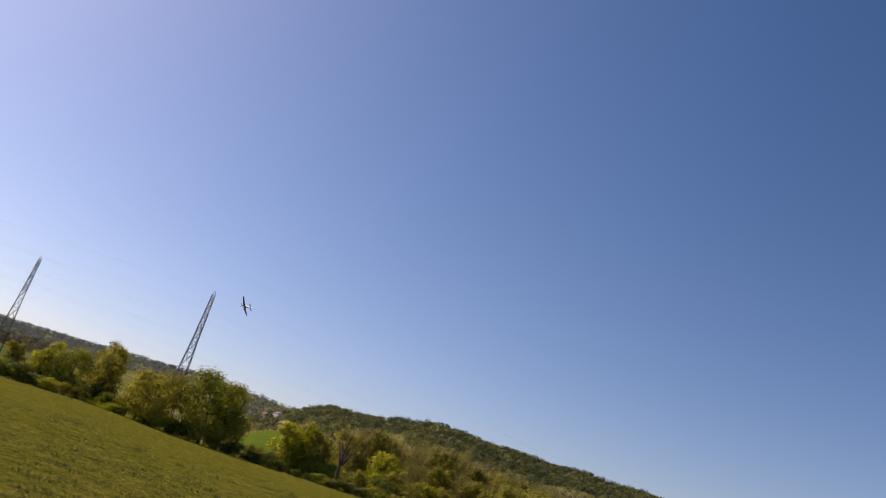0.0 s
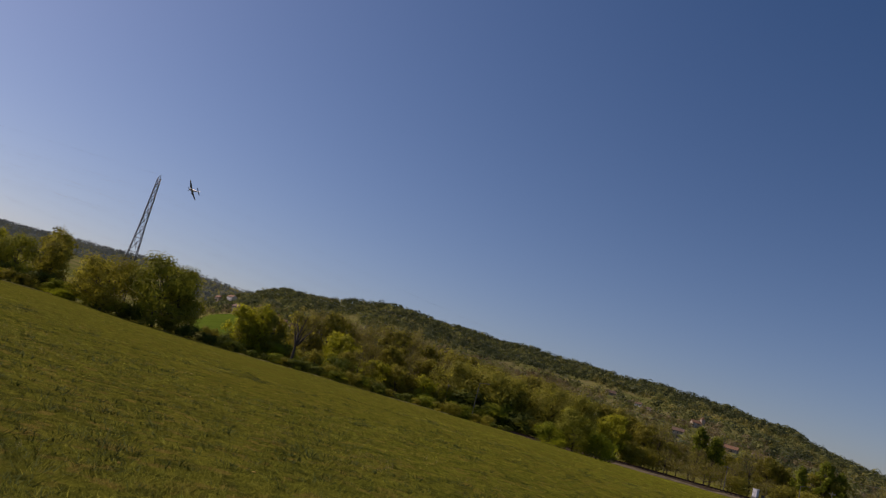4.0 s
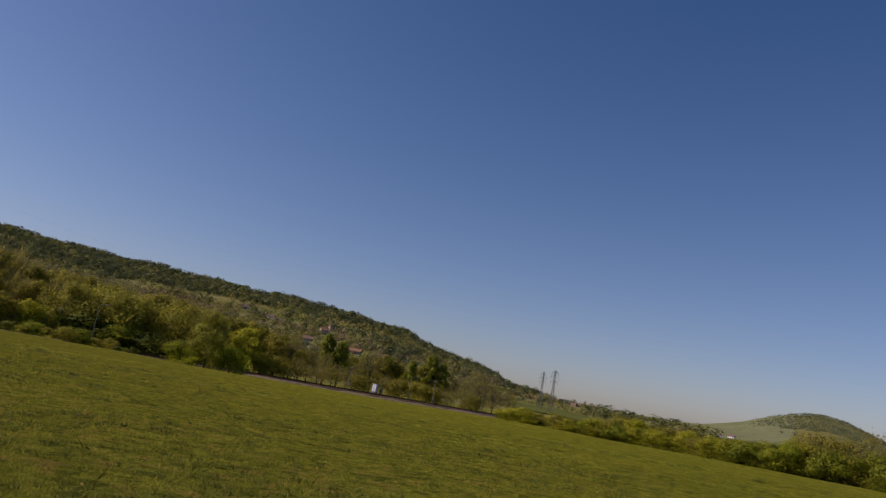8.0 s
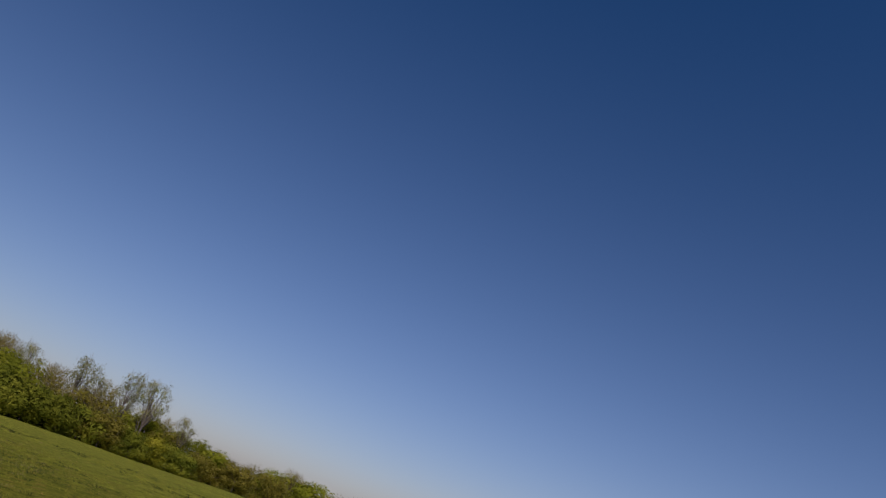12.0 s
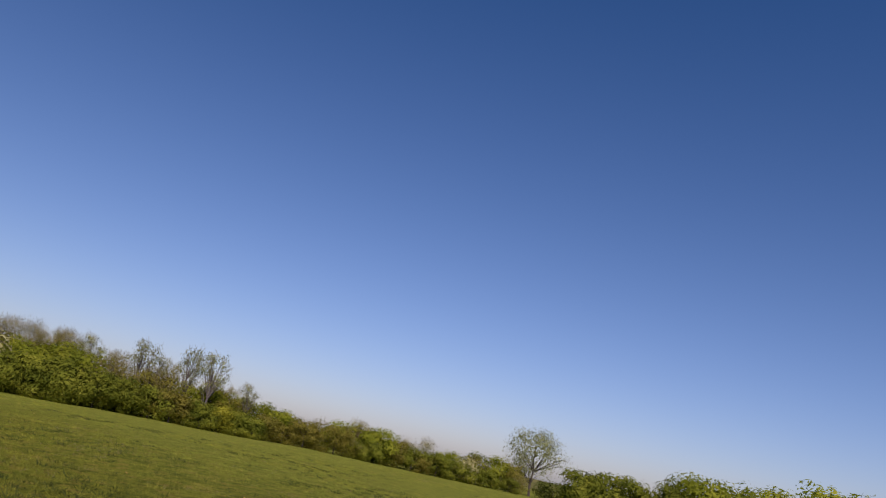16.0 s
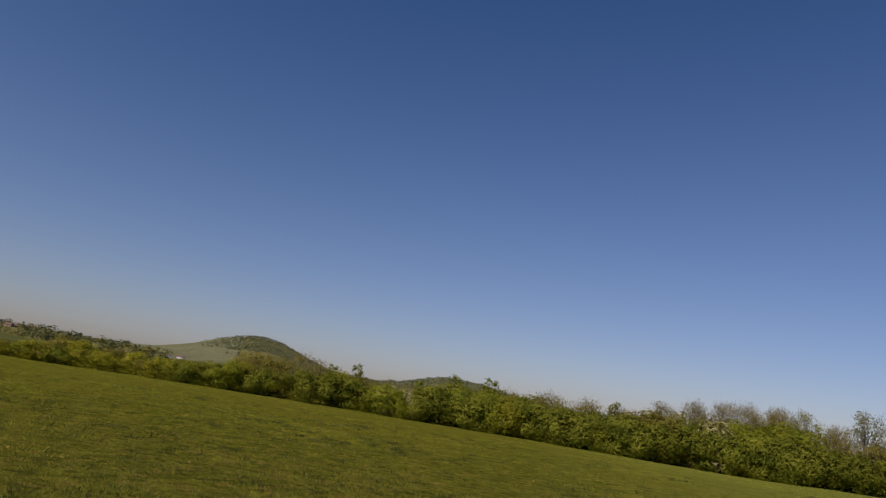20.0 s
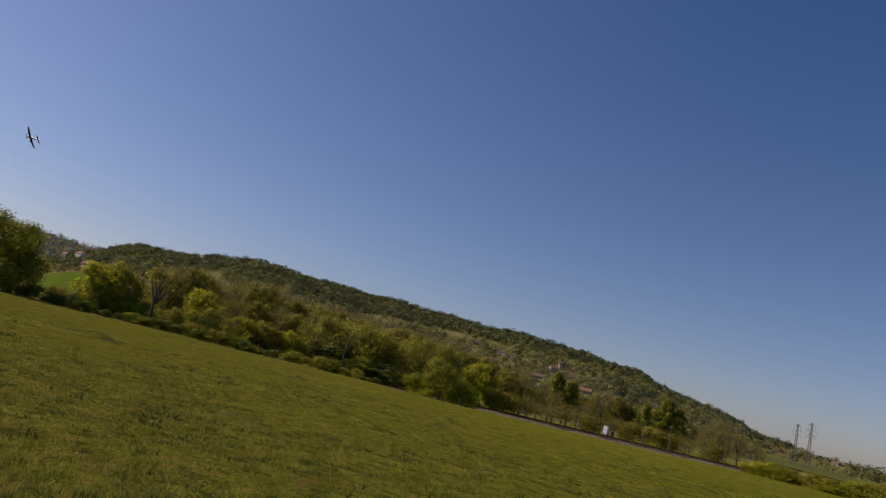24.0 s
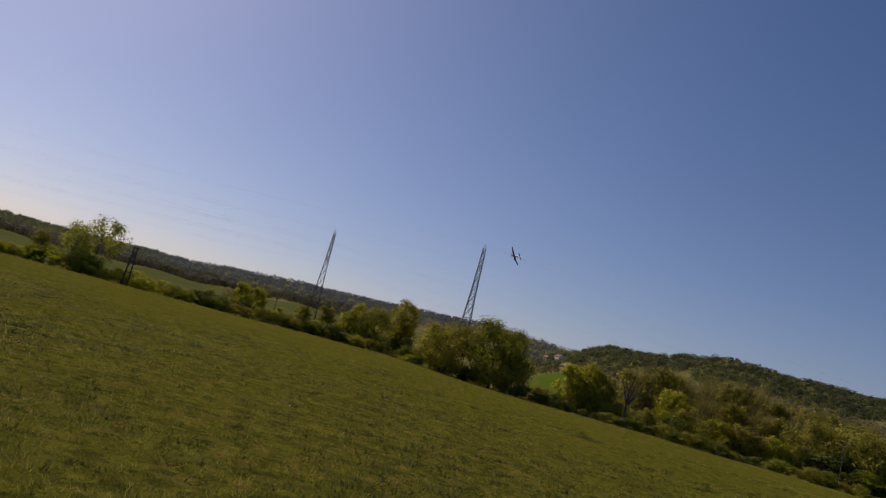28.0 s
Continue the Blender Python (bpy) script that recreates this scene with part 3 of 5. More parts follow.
def make_tree(species, seed):
    """A thing with a trunk that carries its limbs, and a crown of clumps with gaps; twigs where leaves are few."""
    h, foot, rad, clumps, sprays, size, leaf, bark, twigs, droop = SPECIES[species]
    rng = np.random.default_rng(seed)
    root = new(species)
    tagged(root, WORDS[species][0], WORDS[species][1])
    low = h * foot
    mid, half = (low + h) / 2, (h - low) / 2
    # clump centres: mostly in the outer part of a lopsided crown that is widest below its middle
    zf = (np.arange(clumps) + rng.random(clumps)) / clumps
    zf = 0.04 + 0.90 * zf ** (0.85 if foot < 0.2 else 0.7)
    prof = np.where(zf > 0.35, np.sqrt(np.maximum(1 - ((zf - 0.35) / 0.68) ** 2, 0.04)), (0.80 if foot < 0.2 else 0.55) + 0.5 * zf * (1 - foot))
    turn = rng.uniform(0, 2 * math.pi, clumps)
    rr = np.sqrt(rng.uniform(0.10, 0.85, clumps)) * prof * (1 + 0.22 * np.sin(turn * 2 + rng.uniform(0, 6)) + 0.10 * np.sin(turn * 5 + rng.uniform(0, 6)))
    c = np.stack([rad * rr * np.cos(turn), rad * rr * np.sin(turn), low + zf * (h - low)], 1)
    if species == "poplar_tree":
        c[:, :2] *= 1.1 - 0.5 * zf[:, None]
    # trunk and limbs
    rng.shuffle(c)
    bm = bmesh.new()
    r0 = 0.022 * h if h > 6 else 0.016 * h
    stout = 1.9 if species == "dead_tree" else 1.0
    r0 *= 0.5 + 0.5 * stout
    top, last, lastr = [], Vector((0, 0, -0.1)), r0
    for k in range(1, 5):
        p = Vector((rng.normal(0, 0.012 * h), rng.normal(0, 0.012 * h), h * 0.19 * k))
        nr_ = r0 * (1 - 0.2 * k)
        tube(bm, last, p, lastr, nr_, 7)
        top.append((p, nr_))
        last, lastr = p, nr_
    for i in range(min(clumps, 24 if h > 6 else 8)):
        tip = Vector(c[i])
        base, br = min(top, key=lambda q: abs(q[0].z - tip.z * 0.55))
        knee = base.lerp(tip, 0.5) + Vector((0, 0, -0.04 * h + 0.06 * h * rng.random()))
        br = min(br * 0.6, 0.010 * h) * stout
        tube(bm, base, knee, br, br * 0.6, 5)
        tube(bm, knee, tip, br * 0.6, br * 0.15, 4)
        for _ in range(2 if h > 6 else 1):
            side = tip + Vector(unit(rng, 1)[0] * 0.10 * h)
            tube(bm, knee.lerp(tip, 0.5), side, br * 0.35, br * 0.08, 3)
    part("trunk", bm, bark, root)
    # leaves
    sig = 0.60 * rad * (clumps / 12.0) ** (-1 / 3)
    idx = rng.integers(0, clumps, clumps * sprays)
    off = unit(rng, len(idx)) * (rng.random(len(idx)) ** 0.45)[:, None] * sig
    off[:, 2] *= 0.75
    pts = c[idx] + off
    if droop:
        hang = rng.random(len(idx)) < 0.6
        pts[hang, 2] -= rng.random(hang.sum()) ** 1.5 * 0.30 * h
        pts[:, 2] = np.maximum(pts[:, 2], 0.08 * h)
    pts[:, 2] = np.maximum(pts[:, 2], 0.05)
    out = off / (np.linalg.norm(off, axis=1)[:, None] + 1e-6) * 0.6 + (pts - [0, 0, mid]) / (0.6 * h)
    soft = out / (np.linalg.norm(out, axis=1)[:, None] + 1e-6) + 0.30 * unit(rng, len(out))
    me = cells("crown", leaf_quads(rng, pts, size * (1.42 if sprays < 30 else 1.85), out)[:, :3], leaf, soft)
    ob = new("crown", me)
    ob.parent = root
    if twigs:
        idx = rng.integers(0, clumps, twigs)
        base = c[idx] + unit(rng, twigs) * (sig * rng.uniform(0.2, 0.95, twigs))[:, None]
        base[:, 2] = np.maximum(base[:, 2], 0.05)
        dirn = (base - [0, 0, low * 0.7]) / h
        dirn[:, 2] += 0.25
        dirn /= np.linalg.norm(dirn, axis=1)[:, None]
        pale = species in ("pale_bare_tree", "ash_tree", "field_tree", "open_tree")
        me = cells("twig_mass", twig_tris(rng, base, dirn, 0.040 * h + 0.1 if pale else 0.055 * h + 0.2, 0.013 + 0.0010 * h), "twig_pale" if pale else "twig")
        tw = tagged(new("twig_mass", me), kind="stuff")
        tw.parent = root
    return root


COUNT = [0]


def plant(species, azimuth, r, top, group="", wide=1.0, label=""):
    """A tree or shrub whose crown reaches the elevation top as seen from the eye."""
    COUNT[0] += 1
    h = SPECIES[species][0]
    pool = TEMPLATES.setdefault(species, [])
    z = ground_at(azimuth, r)
    want = max(0.8, 1.75 + r * math.tan(radians(top)) - z)
    s = want / h
    rng = np.random.default_rng(COUNT[0] * 7 + 3)
    m = Matrix.Translation(polar(azimuth, r, z - 0.03)) @ Matrix.Rotation(rng.uniform(0, 6.28), 4, "Z") @ Matrix.Diagonal((s * wide, s * wide, s, 1))
    if len(pool) < (3 if species in ("hedge_shrub", "olive_shrub", "brown_tree", "olive_tree") else 2):
        ob = make_tree(species, 100 + 13 * len(TEMPLATES) + len(pool))
        pool.append(ob)
        ob.matrix_basis = m
    else:
        src = pool[COUNT[0] % len(pool)]
        loc, rot, sca = m.decompose()
        ob = copy_thing(src, Matrix.LocRotScale(loc, rot, [a / b for a, b in zip(sca, src.scale)]))
    return tagged(ob, label, group=group)


RNG = np.random.default_rng(11)


def jitter(a):
    return float(RNG.normal(0, a))


def hedge(az0, az1, step, back, tops, kinds, weights, group, wide=1.0, spread=0.22):
    """Shrubs along the meadow's edge between two azimuths; tops: azimuth, elevation pairs."""
    a = az0
    ta, te = zip(*tops)
    while a < az1:
        er = float(np.interp(a, EDGE_AZ, EDGE_R))
        top = float(np.interp(a, ta, te)) + jitter(spread)
        plant(kinds[int(RNG.choice(len(kinds), p=weights))], a + jitter(step * 0.15), er + back + abs(jitter(2.0)), top, group, wide)
        a += step * RNG.uniform(0.75, 1.25)


# the long hedge on the far side of the meadow
HEDGE = "shrubs of the long field hedge"
hedge(-3.6, 6, 0.75, 1.0, ((-3.6, -0.45), (0, -0.3), (3, -0.3), (6, 0.0)), ("olive_shrub", "yellow_shrub", "deep_shrub"), (0.45, 0.35, 0.2), HEDGE, 1.9, 0.2)
hedge(-3, 15, 1.4, 1.5, ((-3, -0.55), (3, -0.5), (5.5, 0.0), (9, 0.05), (14, 0.2)), ("yellow_shrub", "olive_shrub", "hedge_shrub"), (0.45, 0.35, 0.2), HEDGE, 1.5)
hedge(5, 15, 1.6, 9.0, ((5, 0.45), (6, 0.6), (10, 0.35), (15, 0.45)), ("yellow_shrub", "olive_shrub"), (0.6, 0.4), HEDGE, 1.35)
hedge(14, 50, 1.25, 1.5, ((14, 0.3), (17, 0.7), (25, 0.9), (33, 1.0), (40, 1.2), (50, 1.2)), ("deep_shrub", "hedge_shrub", "yellow_shrub", "olive_shrub", "brown_shrub"), (0.60, 0.22, 0.06, 0.06, 0.06), HEDGE, 1.35)
hedge(16, 50, 1.5, 6.0, ((16, 0.8), (18.8, 1.6), (21, 1.35), (22.6, 1.6), (25, 1.2), (28.5, 1.05), (33, 1.4), (38, 1.65), (41, 1.85), (46, 1.7), (48, 1.7), (50, 2.1)), ("yellow_shrub", "olive_shrub", "hedge_shrub", "brown_shrub"), (0.30, 0.25, 0.25, 0.20), HEDGE, 1.35)
hedge(50, 71, 1.35, 1.5, ((50, 1.0), (56, 1.2), (60, 1.0), (66, 0.6), (71, 0.6)), ("deep_shrub", "hedge_shrub", "yellow_shrub", "olive_shrub"), (0.70, 0.18, 0.04, 0.08), HEDGE, 1.35)
hedge(50, 71, 1.6, 6.0, ((50, 1.9), (58, 2.0), (64, 1.9), (71, 1.3)), ("hedge_shrub", "yellow_shrub", "olive_shrub", "brown_shrub"), (0.35, 0.2, 0.25, 0.2), HEDGE, 1.35)
hedge(71, 92, 1.25, 1.5, ((71, 0.5), (76, 0.4), (85, 0.2), (92, 0.1)), ("olive_shrub", "deep_shrub", "brown_shrub"), (0.35, 0.45, 0.2), HEDGE, 1.35)
hedge(71, 92, 1.5, 8.0, ((71, 1.7), (73, 1.2), (76, 0.9), (82, 0.9), (85, 0.6), (88, 1.0), (92, 0.6)), ("hedge_shrub", "olive_shrub", "brown_shrub"), (0.4, 0.4, 0.2), HEDGE, 1.35)
for a, top in ((28.7, 1.0), (30.0, 0.7), (53.0, 2.1), (87.5, 0.7)):
    plant("blossom_shrub", a, float(np.interp(a, EDGE_AZ, EDGE_R)) + 3.0, top, HEDGE)
for a, top in ((26.05, 2.1), (33.7, 2.55), (36.5, 2.6), (31.0, 1.7), (24.2, 1.8), (45.95, 2.3)):
    plant("sapling", a, float(np.interp(a, EDGE_AZ, EDGE_R)) + 7.0, top, "saplings above the hedge")
for a, top in ((17.2, 1.1), (18.6, 1.2), (41.0, 1.8), (43.2, 1.7)):
    plant("brown_shrub", a, float(np.interp(a, EDGE_AZ, EDGE_R)) + 4.0, top, HEDGE)
for a, top in ((49.5, 2.6), (51.5, 3.0), (53.3, 3.2), (55.0, 3.3), (56.8, 3.3), (57.8, 2.9), (61.0, 2.6)):
    plant("pale_bare_tree", a, 112 + jitter(3), top, "bare trees behind the hedge")
for a, top in ((59.0, 3.4), (62.4, 3.9), (63.6, 3.1), (65.75, 4.1), (67.5, 4.2), (70.4, 2.5)):
    plant("ash_tree", a, 106 + jitter(2), top, "slender trees in the hedge")
for a, top in ((55.5, 2.9), (57.0, 3.1), (64.5, 2.8), (67.8, 2.4), (69.0, 2.0)):
    plant("brown_tree", a, 110 + jitter(2), top, "bare trees behind the hedge", 0.8)
plant("brown_tree", 79.0, 118, 1.65, "bare trees behind the hedge", 1.3)
plant("hedge_shrub", 80.6, 118, 1.35, HEDGE, 1.3)
plant("field_tree", 92.5, 138, 3.65, "", 1.0)
for a, top, k in ((96.2, 1.45, "deep_shrub"), (97.8, 1.55, "deep_shrub"), (99.6, 1.6, "deep_shrub"), (102.7, 1.95, "deep_shrub"), (104.8, 2.7, "hedge_shrub"), (106.6, 2.1, "deep_shrub"), (108.7, 2.8, "hedge_shrub"), (110.6, 2.4, "olive_shrub"), (112.5, 3.4, "hedge_shrub"), (115.0, 3.3, "deep_shrub"), (117.9, 3.0, "hedge_shrub"), (121.0, 2.4, "deep_shrub"), (125.0, 2.2, "hedge_shrub"), (129.5, 2.5, "deep_shrub"), (134.0, 2.0, "olive_shrub")):
    plant(k, a, 118, top, "round bushes at the far end of the meadow", 1.25, "large rounded dense green bush at the meadow end")

hedge(94.5, 137, 1.7, 2.0, ((94, 0.1), (103, 0.4), (137, 0.6)), ("hedge_shrub", "dark_shrub", "olive_shrub"), (0.5, 0.3, 0.2), "shrubs under the round bushes", 1.8)

# the broad trees, the wood and the hedge by the railway
EDGE = "trees along the railway"
plant("pale_round_tree", -62.9, 166, 3.65, EDGE, 1.2)
plant("round_tree", -59.2, 164, 4.7, EDGE, 1.1)
plant("round_tree", -57.9, 168, 4.3, EDGE, 0.8)
hedge(-106, -84, 1.1, 7.0, ((-106, 1.0), (-95, 1.1), (-88, 0.8), (-84, 0.9)), ("yellow_shrub", "hedge_shrub", "olive_shrub"), (0.4, 0.25, 0.35), "shrubs along the meadow edge", 1.8)
hedge(-106, -65, 1.1, 2.0, ((-106, 0.5), (-88, 0.45), (-80, 0.7), (-72, 0.8), (-65, 0.8)), ("yellow_shrub", "hedge_shrub", "olive_shrub", "dark_shrub"), (0.3, 0.3, 0.3, 0.1), "shrubs along the meadow edge", 1.7)
hedge(-82, -64, 1.9, 9.0, ((-82, 1.3), (-79, 2.2), (-76, 1.8), (-73, 2.1), (-70, 3.0), (-67, 3.7), (-64, 3.3)), ("yellow_tree", "olive_tree", "brown_tree", "round_tree"), (0.35, 0.35, 0.2, 0.1), EDGE)
for a, top, k in ((-93.4, 2.1, "olive_tree"), (-91.3, 3.3, "open_tree"), (-89.8, 4.15, "open_tree"), (-79.3, 2.4, "yellow_tree"), (-70.2, 3.2, "yellow_tree"), (-66.9, 4.35, "olive_tree")):
    plant(k, a, 203, top, EDGE)
hedge(-56.5, -49.5, 0.9, 0.5, ((-57, 0.3), (-53, 0.0), (-49.5, -0.3)), ("dark_shrub",), (1.0,), "dark shrubs along the meadow edge", 1.3, 0.08)
hedge(-50, -31, 0.7, 1.0, ((-50, 0.0), (-44, 0.0), (-40, -0.25), (-35, -0.3), (-31, -0.6)), ("olive_shrub", "deep_shrub", "dark_shrub"), (0.25, 0.25, 0.5), "shrubs along the meadow edge", 1.7, 0.14)
plant("dark_shrub", -45.2, 155, 0.95, "")
for a, top, k in ((-53.0, 2.9, "yellow_tree"), (-51.8, 3.3, "yellow_tree"), (-50.7, 2.8, "olive_tree"), (-52.5, 1.6, "brown_shrub")):
    plant(k, a, 170, top, EDGE)
hedge(-48.5, -20, 1.15, 62.0, ((-48.5, 3.6), (-47, 4.1), (-44.5, 3.7), (-41.5, 4.4), (-38, 3.9), (-33, 3.2), (-28, 3.2), (-20, 2.2)), ("brown_tree", "olive_tree", "yellow_tree"), (0.52, 0.42, 0.06), EDGE)
hedge(-46, -37, 1.3, 48.0, ((-46, 2.6), (-42, 3.0), (-37, 2.8)), ("olive_tree", "brown_tree", "yellow_tree"), (0.58, 0.3, 0.12), EDGE)
for a, top, w in ((-35.6, 3.1, 1.0), (-33.5, 3.25, 1.2), (-31.6, 3.1, 0.95), (-28.7, 3.1, 1.0), (-26.5, 3.1, 0.9)):
    plant("willow_tree", a, 186, top, "willows beside the railway", w)
plant("round_tree", -26.4, 152, 1.85, EDGE, 1.15)
plant("yellow_tree", -23.6, 186, 2.3, EDGE)
plant("hedge_shrub", -28.2, 149, 0.2, "shrubs along the meadow edge", 1.5)
plant("hedge_shrub", -24.6, 152, 0.6, "shrubs along the meadow edge", 1.4)
hedge(-25, -3, 1.3, 68.0, ((-25, 2.2), (-20, 2.0), (-16, 1.9), (-8, 1.6), (-3, 0.8)), ("brown_tree", "olive_tree", "yellow_tree", "round_tree"), (0.5, 0.34, 0.10, 0.06), EDGE, 1.0, 0.3)
hedge(-24, -14, 2.0, 54.0, ((-24, 2.2), (-21, 1.9), (-14, 1.2)), ("yellow_tree", "olive_tree", "brown_tree"), (0.15, 0.4, 0.45), EDGE, 1.0, 0.3)
for a, top in ((-17.7, 3.0), (-16.6, 2.6), (-10.9, 2.1), (-9.5, 2.8), (-8.6, 2.3)):
    plant("poplar_tree", a, 205, top, "poplars beside the railway")
hedge(-55, -49, 0.8, 17.0, ((-55, 0.5), (-51.6, 0.9), (-49, 0.8)), ("hedge_shrub", "dark_shrub", "olive_shrub"), (0.4, 0.3, 0.3), "undergrowth below the trees", 1.5)
plant("dead_tree", -48.8, 158, 3.6, EDGE)
hedge(-47, -36, 1.1, 30.0, ((-47, 1.4), (-42, 1.6), (-36, 1.5)), ("olive_tree", "brown_shrub", "yellow_tree"), (0.5, 0.3, 0.2), EDGE, 1.1)
hedge(-24, -4, 1.4, 46.0, ((-24, 0.5), (-12, 0.4), (-4, 0.3)), ("olive_shrub", "hedge_shrub", "brown_shrub"), (0.45, 0.1, 0.45), "shrubs behind the railway", 1.5)
hedge(-66, -56.5, 1.0, 0.5, ((-66, 0.4), (-61, 0.5), (-56.5, 0.4)), ("hedge_shrub", "dark_shrub", "olive_shrub"), (0.4, 0.3, 0.3), "shrubs under the broad trees", 1.5)
hedge(-48, -25, 1.0, 36.0, ((-48, 0.4), (-36, 0.5), (-25, 0.5)), ("hedge_shrub", "dark_shrub", "olive_shrub"), (0.4, 0.3, 0.3), "undergrowth below the trees", 1.7)
hedge(-82, -65, 1.2, 6.0, ((-82, 0.7), (-72, 1.0), (-65, 1.2)), ("hedge_shrub", "dark_shrub", "olive_shrub"), (0.4, 0.3, 0.3), "undergrowth below the trees", 1.6)


# ---- houses ----
CLEAR = []


def house(azimuth, r, top_el, w, d, storeys, wall, roof, label, turn=0.0, cols=3, tower=False):
    """A gabled house: walls, roof with eaves, chimney, door and windows with frames."""
    hw = 2.7 * storeys
    rise = d * 0.36
    # stand it where the slope comes up to its foot
    for k in range(int(r * 0.75), 1280, 10):
        if 1.75 + k * math.tan(radians(top_el)) - hw - rise <= ground_at(azimuth, k):
            r = float(k)
            break
    CLEAR.append((azimuth, r, w))
    z = min(ground_at(azimuth, r), 1.75 + r * math.tan(radians(top_el)) - hw - rise)
    root = tagged(new("house"), label, "house", "houses on the slopes")
    root.matrix_basis = Matrix.Translation(polar(azimuth, r, z)) @ Matrix.Rotation(radians(-azimuth + turn), 4, "Z")
    x, y = w / 2, d / 2
    deep = 14.0
    bm = bmesh.new()
    prof = [(-y, -deep), (y, -deep), (y, hw), (0, hw + rise), (-y, hw)]
    ring = [[bm.verts.new((sx, py, pz)) for py, pz in prof] for sx in (-x, x)]
    for i in range(5):
        bm.faces.new((ring[0][i], ring[0][(i + 1) % 5], ring[1][(i + 1) % 5], ring[1][i]))
    bm.faces.new(ring[0][::-1])
    bm.faces.new(ring[1])
    part("wall", bm, wall, root)
    bm = bmesh.new()
    e = 0.5
    sl = rise / y
    prof = [(-y - e, hw - e * sl + 0.02), (0, hw + rise + 0.02), (y + e, hw - e * sl + 0.02), (y + e, hw - e * sl + 0.30), (0, hw + rise + 0.34), (-y - e, hw - e * sl + 0.30)]
    ring = [[bm.verts.new((sx, py, pz)) for py, pz in prof] for sx in (-x - e, x + e)]
    for i in range(6):
        bm.faces.new((ring[0][i], ring[0][(i + 1) % 6], ring[1][(i + 1) % 6], ring[1][i]))
    bm.faces.new(ring[0][::-1])
    bm.faces.new(ring[1])
    ro = part("roof", bm, roof, root)
    bm = bmesh.new()
    block(bm, (x * 0.4, -0.4, hw + rise * 0.6), (x * 0.4 + 0.7, 0.4, hw + rise + 1.1), 0.03)
    part("chimney", bm, "stone_wall", ro)
    for s in range(storeys):
        for c in range(cols):
            cx = -x + w * (c + 0.5) / cols
            if s == 0 and c == cols // 2:
                bm = bmesh.new()
                block(bm, (cx - 0.55, -y - 0.05, 0.0), (cx + 0.55, -y + 0.05, 2.1), 0.01)
                part("door", bm, "timber", root)
                continue
            bm = bmesh.new()
            block(bm, (cx - 0.62, -y - 0.06, 2.7 * s + 0.85), (cx + 0.62, -y + 0.04, 2.7 * s + 2.25), 0.01)
            win = part("window", bm, "white_paint", root)
            bm = bmesh.new()
            block(bm, (cx - 0.5, -y - 0.075, 2.7 * s + 0.97), (cx + 0.5, -y - 0.055, 2.7 * s + 2.13))
            part("pane", bm, "pane", win)
    if tower:
        bm = bmesh.new()
        block(bm, (x - 0.2, -y * 0.7, -deep), (x + w * 0.32, y * 0.7, hw + rise + 2.5), 0.02)
        part("tower", bm, wall, root)
        bm = bmesh.new()
        g = bmesh.ops.create_cone(bm, cap_ends=True, segments=4, radius1=w * 0.30, radius2=0.05, depth=3.0)["verts"]
        for v in g:
            v.co = Matrix.Rotation(radians(45), 3, "Z") @ v.co + Vector((x + w * 0.15, 0, hw + rise + 4.0))
        part("tower_roof", bm, roof, root)
    return root


